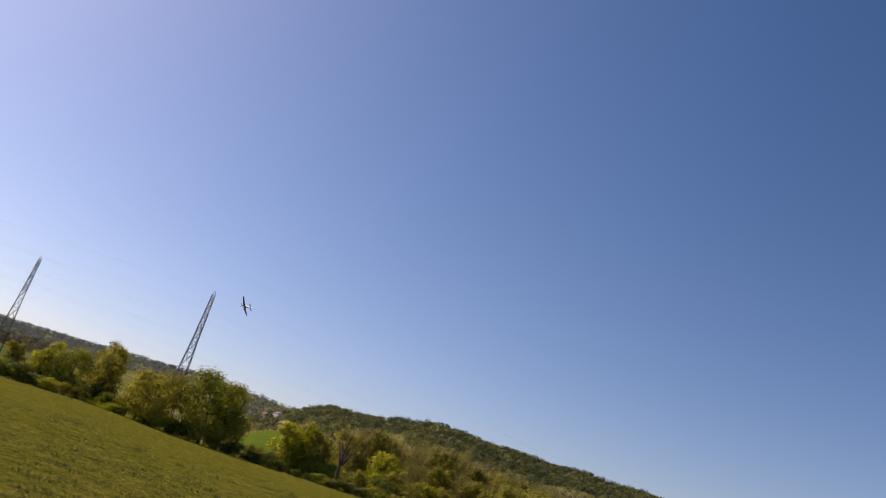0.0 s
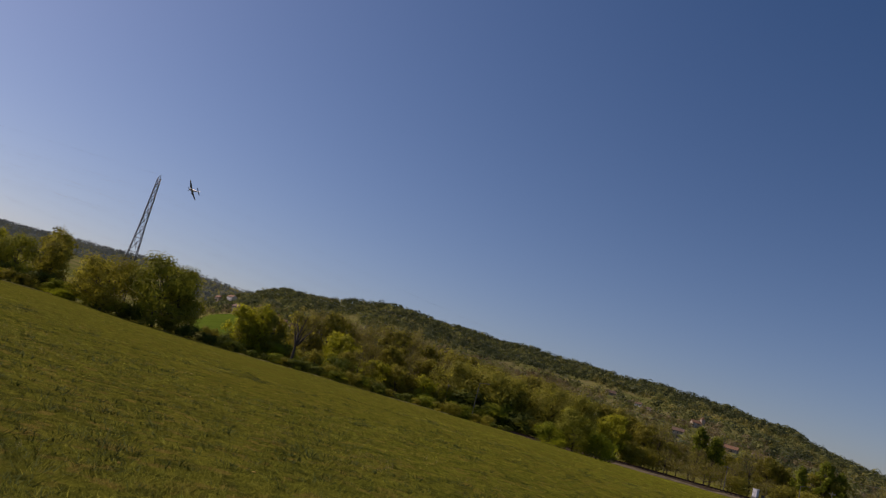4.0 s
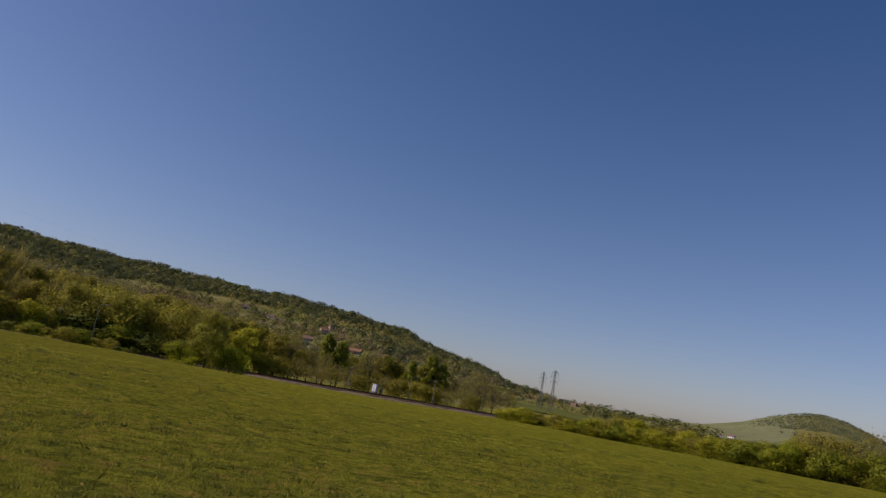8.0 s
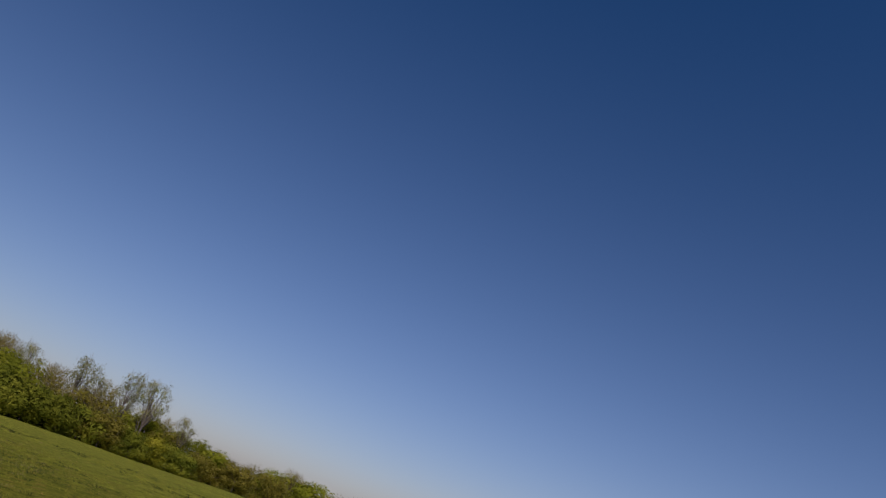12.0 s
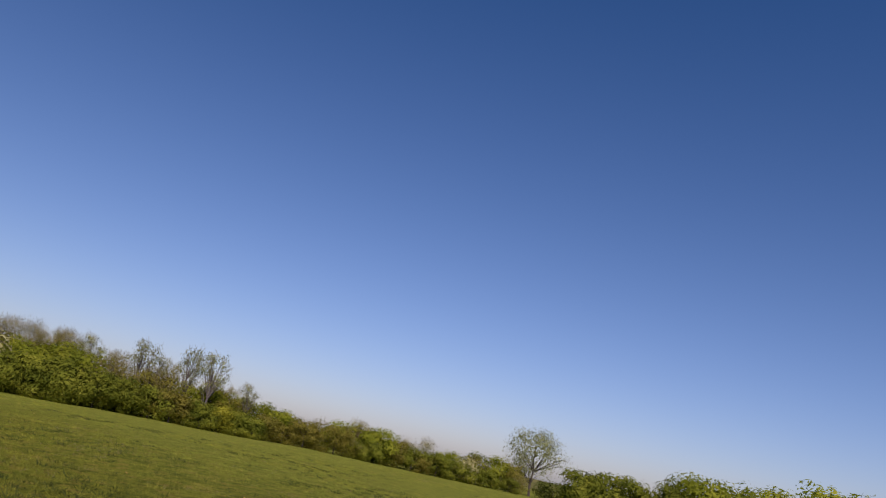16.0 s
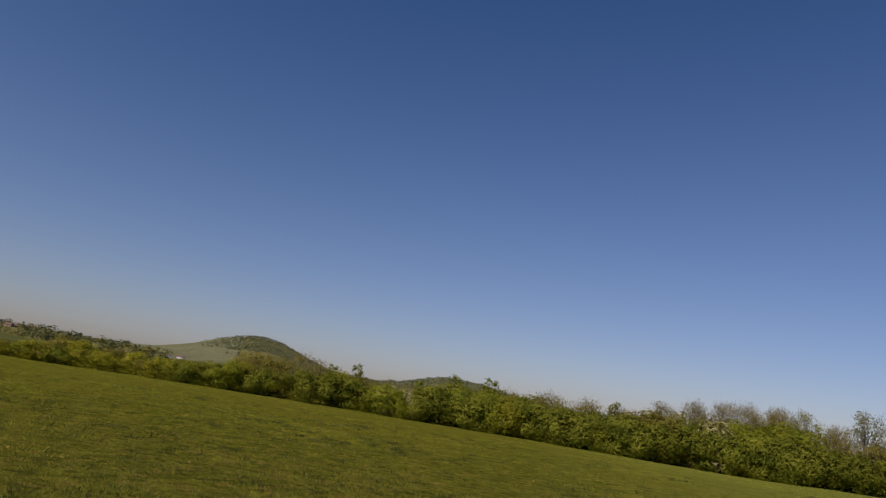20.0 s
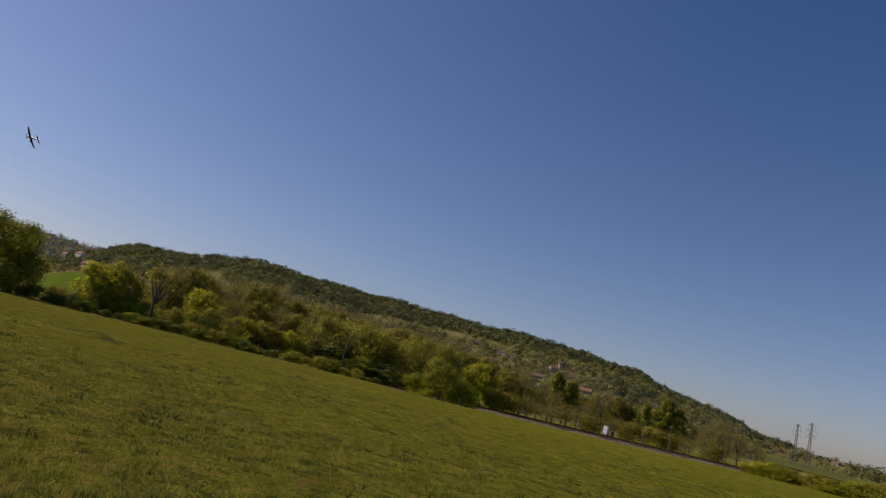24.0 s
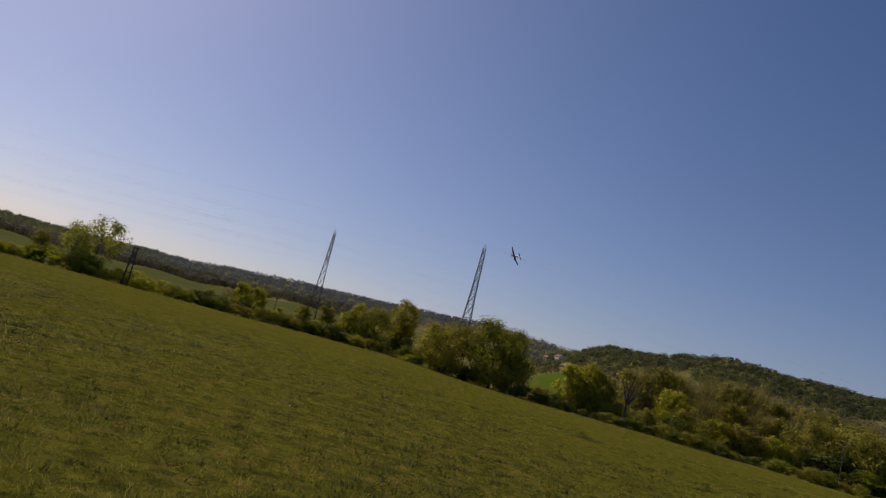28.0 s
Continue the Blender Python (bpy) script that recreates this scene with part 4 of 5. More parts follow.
house(-18.2, 800, 3.3, 10, 7, 2, "cream_wall", "roof_red", "large old stone house with a tower on the hillside", 25, 4, True)
house(-54.4, 1000, 3.3, 17, 10, 2, "white_wall", "roof_red", "white house with red tiled roof on the slope", -62)
house(-55.3, 1010, 3.0, 13, 9, 2, "cream_wall", "roof_red", "cream house with red tiled roof in the village", -58)
house(-56.2, 1000, 2.85, 12, 9, 2, "stone_wall", "roof_brown", "stone house with brown tiled roof in the village", -66)
house(-53.8, 980, 2.75, 12, 8, 2, "cream_wall", "roof_brown", "cream house with brown tiled roof on the slope", -55)
for i, (a, r, top, w, st, wall, roof) in enumerate((
    (-50.3, 620, 2.6, 12, 2, "stone_wall", "roof_red"), (-49.4, 600, 2.45, 10, 2, "cream_wall", "roof_red"), (-48.3, 620, 2.4, 12, 2, "stone_wall", "roof_brown"), (-47.0, 640, 2.6, 11, 2, "cream_wall", "roof_brown"),
    (-19.3, 700, 2.45, 12, 2, "cream_wall", "roof_brown"), (-17.3, 690, 2.25, 9, 2, "white_wall", "roof_red"), (-16.3, 700, 2.2, 13, 1, "cream_wall", "roof_red"), (-15.5, 690, 2.15, 12, 1, "stone_wall", "roof_red"),
    (-13.9, 700, 2.15, 12, 1, "cream_wall", "roof_brown"), (-13.2, 690, 2.1, 7, 1, "white_wall", "roof_brown"), (-22.4, 900, 3.55, 10, 1, "white_wall", "roof_brown"), (-24.5, 950, 3.9, 16, 1, "stone_wall", "roof_brown"), (-21.6, 900, 3.35, 8, 1, "white_wall", "roof_brown"),
    (1.7, 1270, 1.42, 15, 1, "cream_wall", "roof_brown"), (2.1, 1270, 1.32, 12, 1, "stone_wall", "roof_red"), (2.7, 1270, 1.26, 13, 1, "cream_wall", "roof_brown"), (3.4, 1270, 1.14, 11, 1, "cream_wall", "roof_red"), (4.3, 1270, 1.0, 12, 1, "stone_wall", "roof_brown"),
    (13.0, 1500, 0.75, 16, 2, "white_wall", "roof_brown"), (12.2, 1500, 0.7, 12, 2, "white_wall", "roof_red"), (10.0, 1400, 0.75, 14, 2, "cream_wall", "roof_red"))):
    tone = {"stone_wall": "stone", "cream_wall": "cream", "white_wall": "white"}[wall]
    w *= 0.72
    house(a, r, top, w, w * 0.7, st, wall, roof, tone + " house with " + ("red" if roof == "roof_red" else "brown") + " tiled roof among hillside trees", (i * 37) % 60 - 30, 3)


# ---- woods on the slopes ----
FIELDS = ((-56.9, -53.2, 300, 800), (-98.0, -69.0, 640, 1120), (-3.5, 5.0, 300, 640), (8.0, 16.0, 1300, 2500))


def woods(name, label, material, az0, az1, r0, r1, count, tall, pieces, seed, where=None):
    """Many far trees as one object: each is an open heap of leaf sprays over the ground."""
    rng = np.random.default_rng(seed)
    a = rng.uniform(az0, az1, count)
    r = np.sqrt(rng.uniform(r0 ** 2, r1 ** 2, count))
    if where is not None:
        keep = rng.random(count) < where(a, r)
        a, r = a[keep], r[keep]
    for ha, hr, hw in CLEAR:  # no trees right in front of a house
        keep = (np.abs(a - ha) > np.degrees(0.5 * hw / hr)) | (r > hr + 3) | (r < (hr * 0.65 if ha > 0 else hr - 160))
        a, r = a[keep], r[keep]
    for f0, f1, g0, g1 in FIELDS:
        keep = (a < f0) | (a > f1) | (r < g0) | (r > g1)
        a, r = a[keep], r[keep]
    n = len(a)
    h = tall * rng.uniform(0.4, 1.35, n) * rng.uniform(0.75, 1.1, n)
    p = np.stack([r * np.sin(np.radians(a)), r * np.cos(np.radians(a)), height(a, r)], 1)
    d = unit(rng, n * pieces) * (rng.random(n * pieces) ** 0.2)[:, None]
    hh = np.repeat(h, pieces)[:, None]
    centre = np.repeat(p, pieces, 0) + d * hh * np.array([0.50, 0.50, 0.42]) + np.array([0, 0, 0.42]) * hh
    q = leaf_quads(rng, centre, 1.0, d + np.array([0, 0, 0.25]), 8.0)[:, :3]
    q = centre[:, None, :] + (q - centre[:, None, :]) * hh[:, :, None] * (0.95 / pieces ** 0.5)
    soft = d + np.array([0, 0, 0.25]) + 0.10 * unit(rng, n * pieces)
    return tagged(new(name, cells(name, q, material, soft)), label, "woodland", kind="stuff")


def patches(scale, lo, hi, offset):
    """A random field of patches over the land, from none to full."""
    def f(a, r):
        x, y = r * np.sin(np.radians(a)) / scale, r * np.cos(np.radians(a)) / scale
        v = 3.2 * lattice(x, y, offset) + 1.9 * lattice(2.3 * x, 2.3 * y, offset + 1) + 1.2 * lattice(5.1 * x, 5.1 * y, offset + 2) - 3.15
        return np.clip((v - lo) / (hi - lo), 0.0, 1.0)
    return f


crest = lambda a, r: np.where(r > np.interp(a, (-48, -40, -27, -20), (1100, 960, 1020, 1110)), 1.0, np.where(a < -34, 0.15, 0.04)) * np.where(a < -9, 1.0, 0.7)
woods("crest_woods", "dense dark green wood along the crest of the hill", "hill_dark", -57, -1, 900, 1380, 7000, 10.0, 28, 1, crest)
woods("dark_hillside_woods", "dark green trees in patches on the hillside", "hill_dark", -57, 10, 420, 1300, 3600, 11.5, 36, 14, patches(110, 0.2, 0.7, 7))
woods("hillside_woods", "green trees scattered over the hillside", "hill_green", -57, 12, 360, 1340, 6500, 10.5, 32, 2, patches(100, -0.7, 1.1, 0))
woods("olive_hillside_woods", "olive half-leafed trees scattered over the hillside", "hill_olive", -57, 12, 360, 1340, 6000, 9.0, 34, 3, patches(80, 0.0, 1.2, 4))
woods("yellow_hillside_shrubs", "yellow-green shrubs in bloom on the hillside", "hill_yellow", -50, 6, 420, 1200, 3600, 4.5, 20, 4, patches(70, 0.1, 1.2, 9))
woods("brown_hillside_woods", "brown leafless trees at the foot of the hill", "hill_brown", -57, 0, 300, 900, 3000, 9.0, 36, 5, patches(100, -0.3, 1.0, 2))
# the far ridge's blue is haze carried by the leaf colour
woods("far_ridge_woods", "wood covering the far ridge, blue haze painted into its colour", "leaf_hazed", -88, -50, 1700, 3050, 5600, 12.0, 20, 6)
woods("valley_side_woods", "wood along the valley side, its green greyed for haze", "hill_hazed", -112, -86, 1700, 3050, 3800, 13.0, 20, 16)
woods("valley_woods", "dark band of woodland across the valley", "wood_brown_hazed", -101, -66, 1150, 1480, 2500, 14.0, 40, 7, lambda a, r: np.where(a > -96, 1.0, 0.6))
woods("bare_valley_woods", "olive brown half-leafed trees in the valley woodland", "hill_olive", -82, -63, 460, 640, 420, 8.0, 40, 8)
woods("round_hill_woods", "green wood covering the round far hill, paled for haze", "hill_hazed", 14.0, 29, 2300, 3050, 6000, 7.5, 14, 9, lambda a, r: np.clip((a - 14.0) / 4.0, 0.08, 1.0))
woods("low_hill_woods", "wood covering the low far hill", "hill_hazed", 28.5, 45, 2300, 3050, 3600, 11.0, 16, 10)
woods("hedgerow_trees", "hedgerows and small trees between the far fields", "hill_green", -4, 30, 420, 2400, 1500, 8.0, 34, 12, patches(150, 0.2, 0.9, 6))


# ---- far fields ----
def far_field(az0, az1, r0, r1, material, label):
    """A sown field laid over the rising ground, with ragged ends."""
    bm = bmesh.new()
    na, nr = 30, 16
    grid = []
    for i in range(nr + 1):
        r = r0 + (r1 - r0) * i / nr
        row = []
        for j in range(na + 1):
            a = az0 + (az1 - az0) * j / na + 0.15 * math.sin(i * 1.7)
            row.append(bm.verts.new(polar(a, r, ground_at(a, r) + 0.5)))
        grid.append(row)
    for i in range(nr):
        for j in range(na):
            bm.faces.new((grid[i][j], grid[i][j + 1], grid[i + 1][j + 1], grid[i + 1][j])[::-1])
    me = bpy.data.meshes.new("far_field")
    bm.to_mesh(me)
    bm.free()
    me.materials.append(MAT[material])
    return tagged(new("far_field", me), label, "field", kind="structure")


far_field(-56.7, -53.3, 430, 800, "crop", "bright green sown field below the village")
far_field(-98.0, -69.0, 640, 1120, "pasture", "pale green pasture across the valley")
far_field(-4.0, 5.0, 420, 640, "pasture", "green pasture beyond the hedge and pylons")
far_field(7.5, 17.0, 1300, 3000, "pasture_hazed", "green pasture at the foot of the round hill, paled for haze")


# ---- grass ----
def sward(name, base, side, tip, material, rng):
    """Blades from base to base + tip, turned to the middle of the meadow and shaded as one soft sward."""
    away = np.cross(side, tip)
    turn = np.where((away * base).sum(1) > 0, -1.0, 1.0)[:, None]
    soft = rng.normal(size=base.shape) * 0.26
    soft[:, 2] = 1.0
    return cells(name, np.stack([base - side * turn, base + side * turn, base + tip], 1), material, soft)


def grass(name, label, material, r0, r1, tufts, fall, tall, seed, where=None, k=3):
    """Single blades in tufts, evenly thinner with distance."""
    rng = np.random.default_rng(seed)
    a = rng.uniform(-125, 140, tufts)
    e = 2.0 - fall
    r = (r0 ** e + rng.random(tufts) * (r1 ** e - r0 ** e)) ** (1 / e)
    clump = patches(1.1, -1.3, 1.0, 5)(a, r)
    keep = r < np.interp(a, EDGE_AZ, EDGE_R) + 1.0
    keep &= rng.random(tufts) < 0.35 + 0.65 * clump
    if where is not None:
        keep &= rng.random(tufts) < where(a, r)
    a, r, clump = a[keep], r[keep], clump[keep]
    n = len(a) * k
    base = np.stack([r * np.sin(np.radians(a)), r * np.cos(np.radians(a)), height(a, r)], 1)
    base = np.repeat(base, k, 0)
    far = np.repeat(r, k)[:, None]
    base[:, :2] += rng.normal(size=(n, 2)) * (0.04 + 0.0022 * far)
    base[:, 2] -= 0.03
    ht = tall * rng.uniform(0.45, 1.35, n)[:, None] * (0.45 + 1.0 * np.repeat(clump, k)[:, None])
    lean = rng.normal(size=(n, 3)) * 0.75
    lean[:, 2] = 1.0
    turn = rng.uniform(0, 2 * math.pi, n)
    side = np.stack([np.cos(turn), np.sin(turn), np.zeros(n)], 1) * (0.0022 + 0.00026 * far)
    return tagged(new(name, sward(name, base, side, lean * ht, material, rng)), label, "grass", kind="stuff")


grass("meadow_grass", "short green meadow grass in uneven tufts", "grass", 6.0, 190.0, 380000, 1.55, 0.068, 21)


def tufts(name, label, material, count, blades, tall, seed, r1=95.0, least=0.15, leaf=1.0):
    """Separate low clumps of leaves standing out of the sward."""
    rng = np.random.default_rng(seed)
    a = rng.uniform(-125, 140, count)
    r = (5.0 ** 0.3 + rng.random(count) * (r1 ** 0.3 - 5.0 ** 0.3)) ** (1 / 0.3)
    keep = (rng.random(count) < least + (1.0 - least) * patches(4.0, -0.8, 0.8, seed)(a, r)) & (r < np.interp(a, EDGE_AZ, EDGE_R))
    a, r = a[keep], r[keep]
    n = len(a) * blades
    wide = np.repeat(rng.uniform(0.04, 0.15, len(a)) + 0.0016 * r, blades)[:, None]
    base = np.repeat(np.stack([r * np.sin(np.radians(a)), r * np.cos(np.radians(a)), height(a, r) - 0.02], 1), blades, 0)
    out = rng.normal(size=(n, 2))
    base[:, :2] += out * wide
    up = np.stack([out[:, 0] * 0.9, out[:, 1] * 0.9, np.full(n, 0.75)], 1) + rng.normal(size=(n, 3)) * 0.35
    ht = tall * rng.uniform(0.5, 1.3, n)[:, None] * np.repeat(rng.uniform(0.6, 1.3, len(a)), blades)[:, None]
    turn = rng.uniform(0, 2 * math.pi, n)
    side = np.stack([np.cos(turn), np.sin(turn), np.zeros(n)], 1) * (0.0020 + 0.00027 * np.repeat(r, blades)[:, None]) * leaf
    return tagged(new(name, sward(name, base, side, up * ht, material, rng)), label, "grass", kind="stuff")


tufts("leafy_sward", "close uneven clumps of green meadow grass", "grass", 30000, 22, 0.062, 22, 60.0, 0.9)
tufts("dark_grass_tufts", "dark green low clumps of herbs in the meadow", "tuft_dark", 11000, 24, 0.085, 23, 60.0, leaf=2.3)
tufts("bright_grass_tufts", "bright yellow-green clumps of fresh grass", "tuft_light", 7000, 18, 0.065, 27, 75.0, leaf=1.5)


def verge():
    """A thin fringe of dry grass where the meadow meets the scrub."""
    rng = np.random.default_rng(25)
    n = 9000
    a = rng.uniform(-77, -36, n)
    r = np.interp(a, EDGE_AZ, EDGE_R) - rng.uniform(0.0, 1.2, n)
    base = np.stack([r * np.sin(np.radians(a)), r * np.cos(np.radians(a)), height(a, r) - 0.03], 1)
    turn = rng.uniform(0, 2 * math.pi, n)
    side = np.stack([np.cos(turn), np.sin(turn), np.zeros(n)], 1) * 0.035
    tip = rng.normal(size=(n, 3)) * 0.08 + np.stack([np.zeros(n), np.zeros(n), rng.uniform(0.06, 0.20, n)], 1)
    tagged(new("dry_verge", sward("dry_verge", base, side, tip, "straw", rng)), "pale dry grass along the meadow edge", "grass", kind="stuff")


verge()
grass("dry_grass", "straw-coloured dry grass among the green", "dry", 5.0, 110.0, 70000, 1.7, 0.085, 24, patches(3.0, 0.4, 1.3, 11))


# ---- railway ----
TRACK_A, TRACK_B = polar(-41, 186, -1.30), polar(-2.5, 166, -0.92)
ALONG = (TRACK_B - TRACK_A).normalized()
ACROSS = Vector((-ALONG.y, ALONG.x, 0)).normalized()
LENGTH = (TRACK_B - TRACK_A).length


def on_track(s, off, up):
    return TRACK_A + ALONG * s + ACROSS * off + Vector((0, 0, up))


def extrude(bm, profile, s0, s1, steps=1):
    """A bar of that cross-section (across, up) laid along the track."""
    rings = [[bm.verts.new(on_track(s0 + (s1 - s0) * i / steps, o, u)) for o, u in profile] for i in range(steps + 1)]
    n = len(profile)
    for a, b in zip(rings, rings[1:]):
        for i in range(n):
            bm.faces.new((a[i], a[(i + 1) % n], b[(i + 1) % n], b[i]))
    bm.faces.new(rings[0][::-1])
    bm.faces.new(rings[-1])


def railway():
    root = tagged(new("railway_track"), "double railway track on a stony ballast bank", "railway")
    bm = bmesh.new()
    extrude(bm, ((-5.4, -1.5), (-4.3, -0.32), (-3.9, -0.27), (3.9, -0.27), (4.3, -0.32), (5.4, -1.5)), 0, LENGTH, 40)
    rng = np.random.default_rng(5)
    for v in bm.verts:
        v.co += Vector(rng.normal(size=3) * 0.06)
    part("ballast_bank", bm, "ballast", root, "grey-brown stony ballast")
    bm = bmesh.new()
    extrude(bm, ((-10.4, -1.7), (-8.4, -0.56), (-4.7, -0.46), (-4.2, -1.7)), LENGTH * 0.50, LENGTH, 30)
    for v in bm.verts:
        v.co += Vector(rng.normal(size=3) * 0.11)
    part("cess_path", bm, "sandy_path", root, "pale sandy path along the track")
    for c in (-2.0, 2.0):
        for g in (-0.72, 0.72):
            bm = bmesh.new()
            o = c + g
            extrude(bm, ((o - 0.07, -0.10), (o - 0.07, -0.08), (o - 0.012, -0.06), (o - 0.036, 0.03), (o - 0.036, 0.06), (o + 0.036, 0.06), (o + 0.036, 0.03), (o + 0.012, -0.06), (o + 0.07, -0.08), (o + 0.07, -0.10)), 0, LENGTH)
            part("rail", bm, "rail", root)
    shared = None
    for c in (-2.0, 2.0):
        for i in range(int(LENGTH / 0.9)):
            if shared is None:
                bm = bmesh.new()
                block(bm, (-0.12, -1.25, -0.09), (0.12, 1.25, 0.07))
                ob = part("sleeper", bm, "timber", root)
                shared = ob.data
            else:
                ob = new("sleeper", shared)
                ob.parent = root
            ob.matrix_basis = Matrix.Translation(on_track(0.4 + i * 0.9, c, -0.17)) @ Matrix.Rotation(math.atan2(ALONG.y, ALONG.x), 4, "Z")
    return root


railway()


def upright(name, azimuth, r, base_el, top_el, label, kind="", material="concrete", arm=0.0):
    """A pole at the railway or in the hedge, with a cap and a lamp arm where it has one."""
    z = 1.75 + r * math.tan(radians(base_el))
    h = r * (math.tan(radians(top_el)) - math.tan(radians(base_el)))
    root = tagged(new(name), label, "pole", kind)
    root.location = polar(azimuth, r, z)
    deep = max(0.3, z - ground_at(azimuth, r) + 0.3)
    bm = bmesh.new()
    tube(bm, (0, 0, -deep), (0, 0, h), 0.095, 0.06, 10)
    part("post", bm, material, root)
    if arm:
        q = Matrix.Rotation(math.atan2(ALONG.y, ALONG.x), 4, "Z")
        bm = bmesh.new()
        last = Vector((0, 0, h - 0.05))
        for i in range(1, 6):
            t = i / 5
            p = q @ Vector((arm * t, 0, h - 0.05 + 0.35 * math.sin(t * math.pi / 2)))
            tube(bm, last, p, 0.05, 0.045, 6)
            last = p
        part("arm", bm, "steel", root)
        bm = bmesh.new()
        block(bm, last + Vector((-0.28, -0.12, -0.10)), last + Vector((0.28, 0.12, 0.04)), 0.03)
        part("lamp_head", bm, "steel", root, "grey lamp head")
    else:
        bm = bmesh.new()
        tube(bm, (0, 0, h), (0, 0, h + 0.05), 0.09, 0.06, 10)
        part("cap", bm, material, root)
        bm = bmesh.new()
        block(bm, (-0.6, -0.05, h - 0.45), (0.6, 0.05, h - 0.33), 0.01)
        part("crossbar", bm, material, root)
        for x in (-0.5, 0.5):
            bm = bmesh.new()
            tube(bm, (x, 0, h - 0.33), (x, 0, h - 0.16), 0.05, 0.035, 8)
            part("insulator", bm, "glass_insulator", root)
    return root


for a, r, lo, hi, arm in ((-15.6, 166, -1.0, 0.78, 0.0), (-9.0, 162, -1.0, 0.85, 0.0), (-34.3, 172, -1.0, 1.9, 2.2), (-36.6, 178, -0.95, 1.2, 0.0), (-10.9, 176, -0.75, 0.7, 1.6), (-5.2, 176, -0.5, 1.0, 1.2), (-2.2, 182, -0.4, 0.7, 0.0)):
    upright("lamp_post" if arm else "telegraph_pole", a, r, lo, hi, "grey concrete lamp post with arm beside the railway" if arm else "grey concrete pole beside the railway track", "posts beside the railway", "concrete", arm)
for a, r, lo, hi in ((-76.7, 196, -0.45, 1.85), (-67.9, 196, -0.45, 2.15), (-66.6, 194, -0.5, 2.4)):
    upright("telegraph_pole", a, r, lo, hi, "weathered wooden pole among the hedge trees", "wooden poles in the hedge", "timber")


def twin_pole(azimuth, r, base_el, top_el):
    z = 1.75 + r * math.tan(radians(base_el))
    h = r * (math.tan(radians(top_el)) - math.tan(radians(base_el)))
    root = tagged(new("twin_pole"), "dark wooden twin pole with crossbars in the hedge", "pole")
    root.matrix_basis = Matrix.Translation(polar(azimuth, r, z)) @ Matrix.Rotation(radians(-azimuth), 4, "Z")
    for x in (-1, 1):
        bm = bmesh.new()
        tube(bm, (x * 0.75, 0, -0.5), (x * 0.35, 0, h), 0.20, 0.15, 10)
        part("post", bm, "timber", root)
    for k in (0.35, 0.62, 0.97):
        bm = bmesh.new()
        w = 0.9 if k > 0.9 else 0.7
        block(bm, (-w, -0.09, h * k - 0.1), (w, 0.09, h * k + 0.1), 0.02)
        part("crossbar", bm, "timber", root)
    bm = bmesh.new()
    block(bm, (-0.32, -0.55, h * 0.72), (0.32, -0.16, h * 0.88), 0.04)
    part("transformer", bm, "steel", root, "grey steel transformer box")


twin_pole(-87.45, 193, -0.25, 2.7)


def relay_cabinet(azimuth, r, base_el):
    z = 1.75 + r * math.tan(radians(base_el))
    root = tagged(new("relay_cabinet"), "white painted relay cabinet beside the railway track", "cabinet")
    root.matrix_basis = Matrix.Translation(polar(azimuth, r, z)) @ Matrix.Rotation(math.atan2(ALONG.y, ALONG.x) - radians(32), 4, "Z")
    bm = bmesh.new()
    block(bm, (-0.62, -0.42, -1.6), (0.62, 0.42, 0.05))
    part("plinth", bm, "concrete", root)
    bm = bmesh.new()
    block(bm, (-0.52, -0.34, 0.05), (0.52, 0.34, 1.62), 0.03)
    part("body", bm, "white_paint", root)
    bm = bmesh.new()
    block(bm, (-0.58, -0.40, 1.62), (0.58, 0.40, 1.71), 0.02)
    part("lid", bm, "white_paint", root)
    for x in (-0.26, 0.26):
        bm = bmesh.new()
        block(bm, (x - 0.23, -0.375, 0.15), (x + 0.23, -0.338, 1.55), 0.01)
        door = part("door", bm, "white_paint", root)
        bm = bmesh.new()
        block(bm, (x - 0.02, -0.41, 0.85), (x + 0.02, -0.373, 1.0))
        part("handle", bm, "steel", door)
    root = tagged(new("control_box"), "small dark control box beside the relay cabinet", "cabinet")
    root.matrix_basis = Matrix.Translation(polar(azimuth + 0.48, r, z)) @ Matrix.Rotation(math.atan2(ALONG.y, ALONG.x), 4, "Z")
    bm = bmesh.new()
    block(bm, (-0.3, -0.25, -1.6), (0.3, 0.25, 0.75), 0.03)
    part("body", bm, "steel", root)
    bm = bmesh.new()
    block(bm, (-0.34, -0.29, 0.75), (0.34, 0.29, 0.81), 0.02)
    part("lid", bm, "steel", root)


relay_cabinet(-13.55, 168, -0.84)


# ---- pylons and their cables ----
LEVELS = ((0.72, 2.6), (0.82, 3.2), (0.92, 2.3))


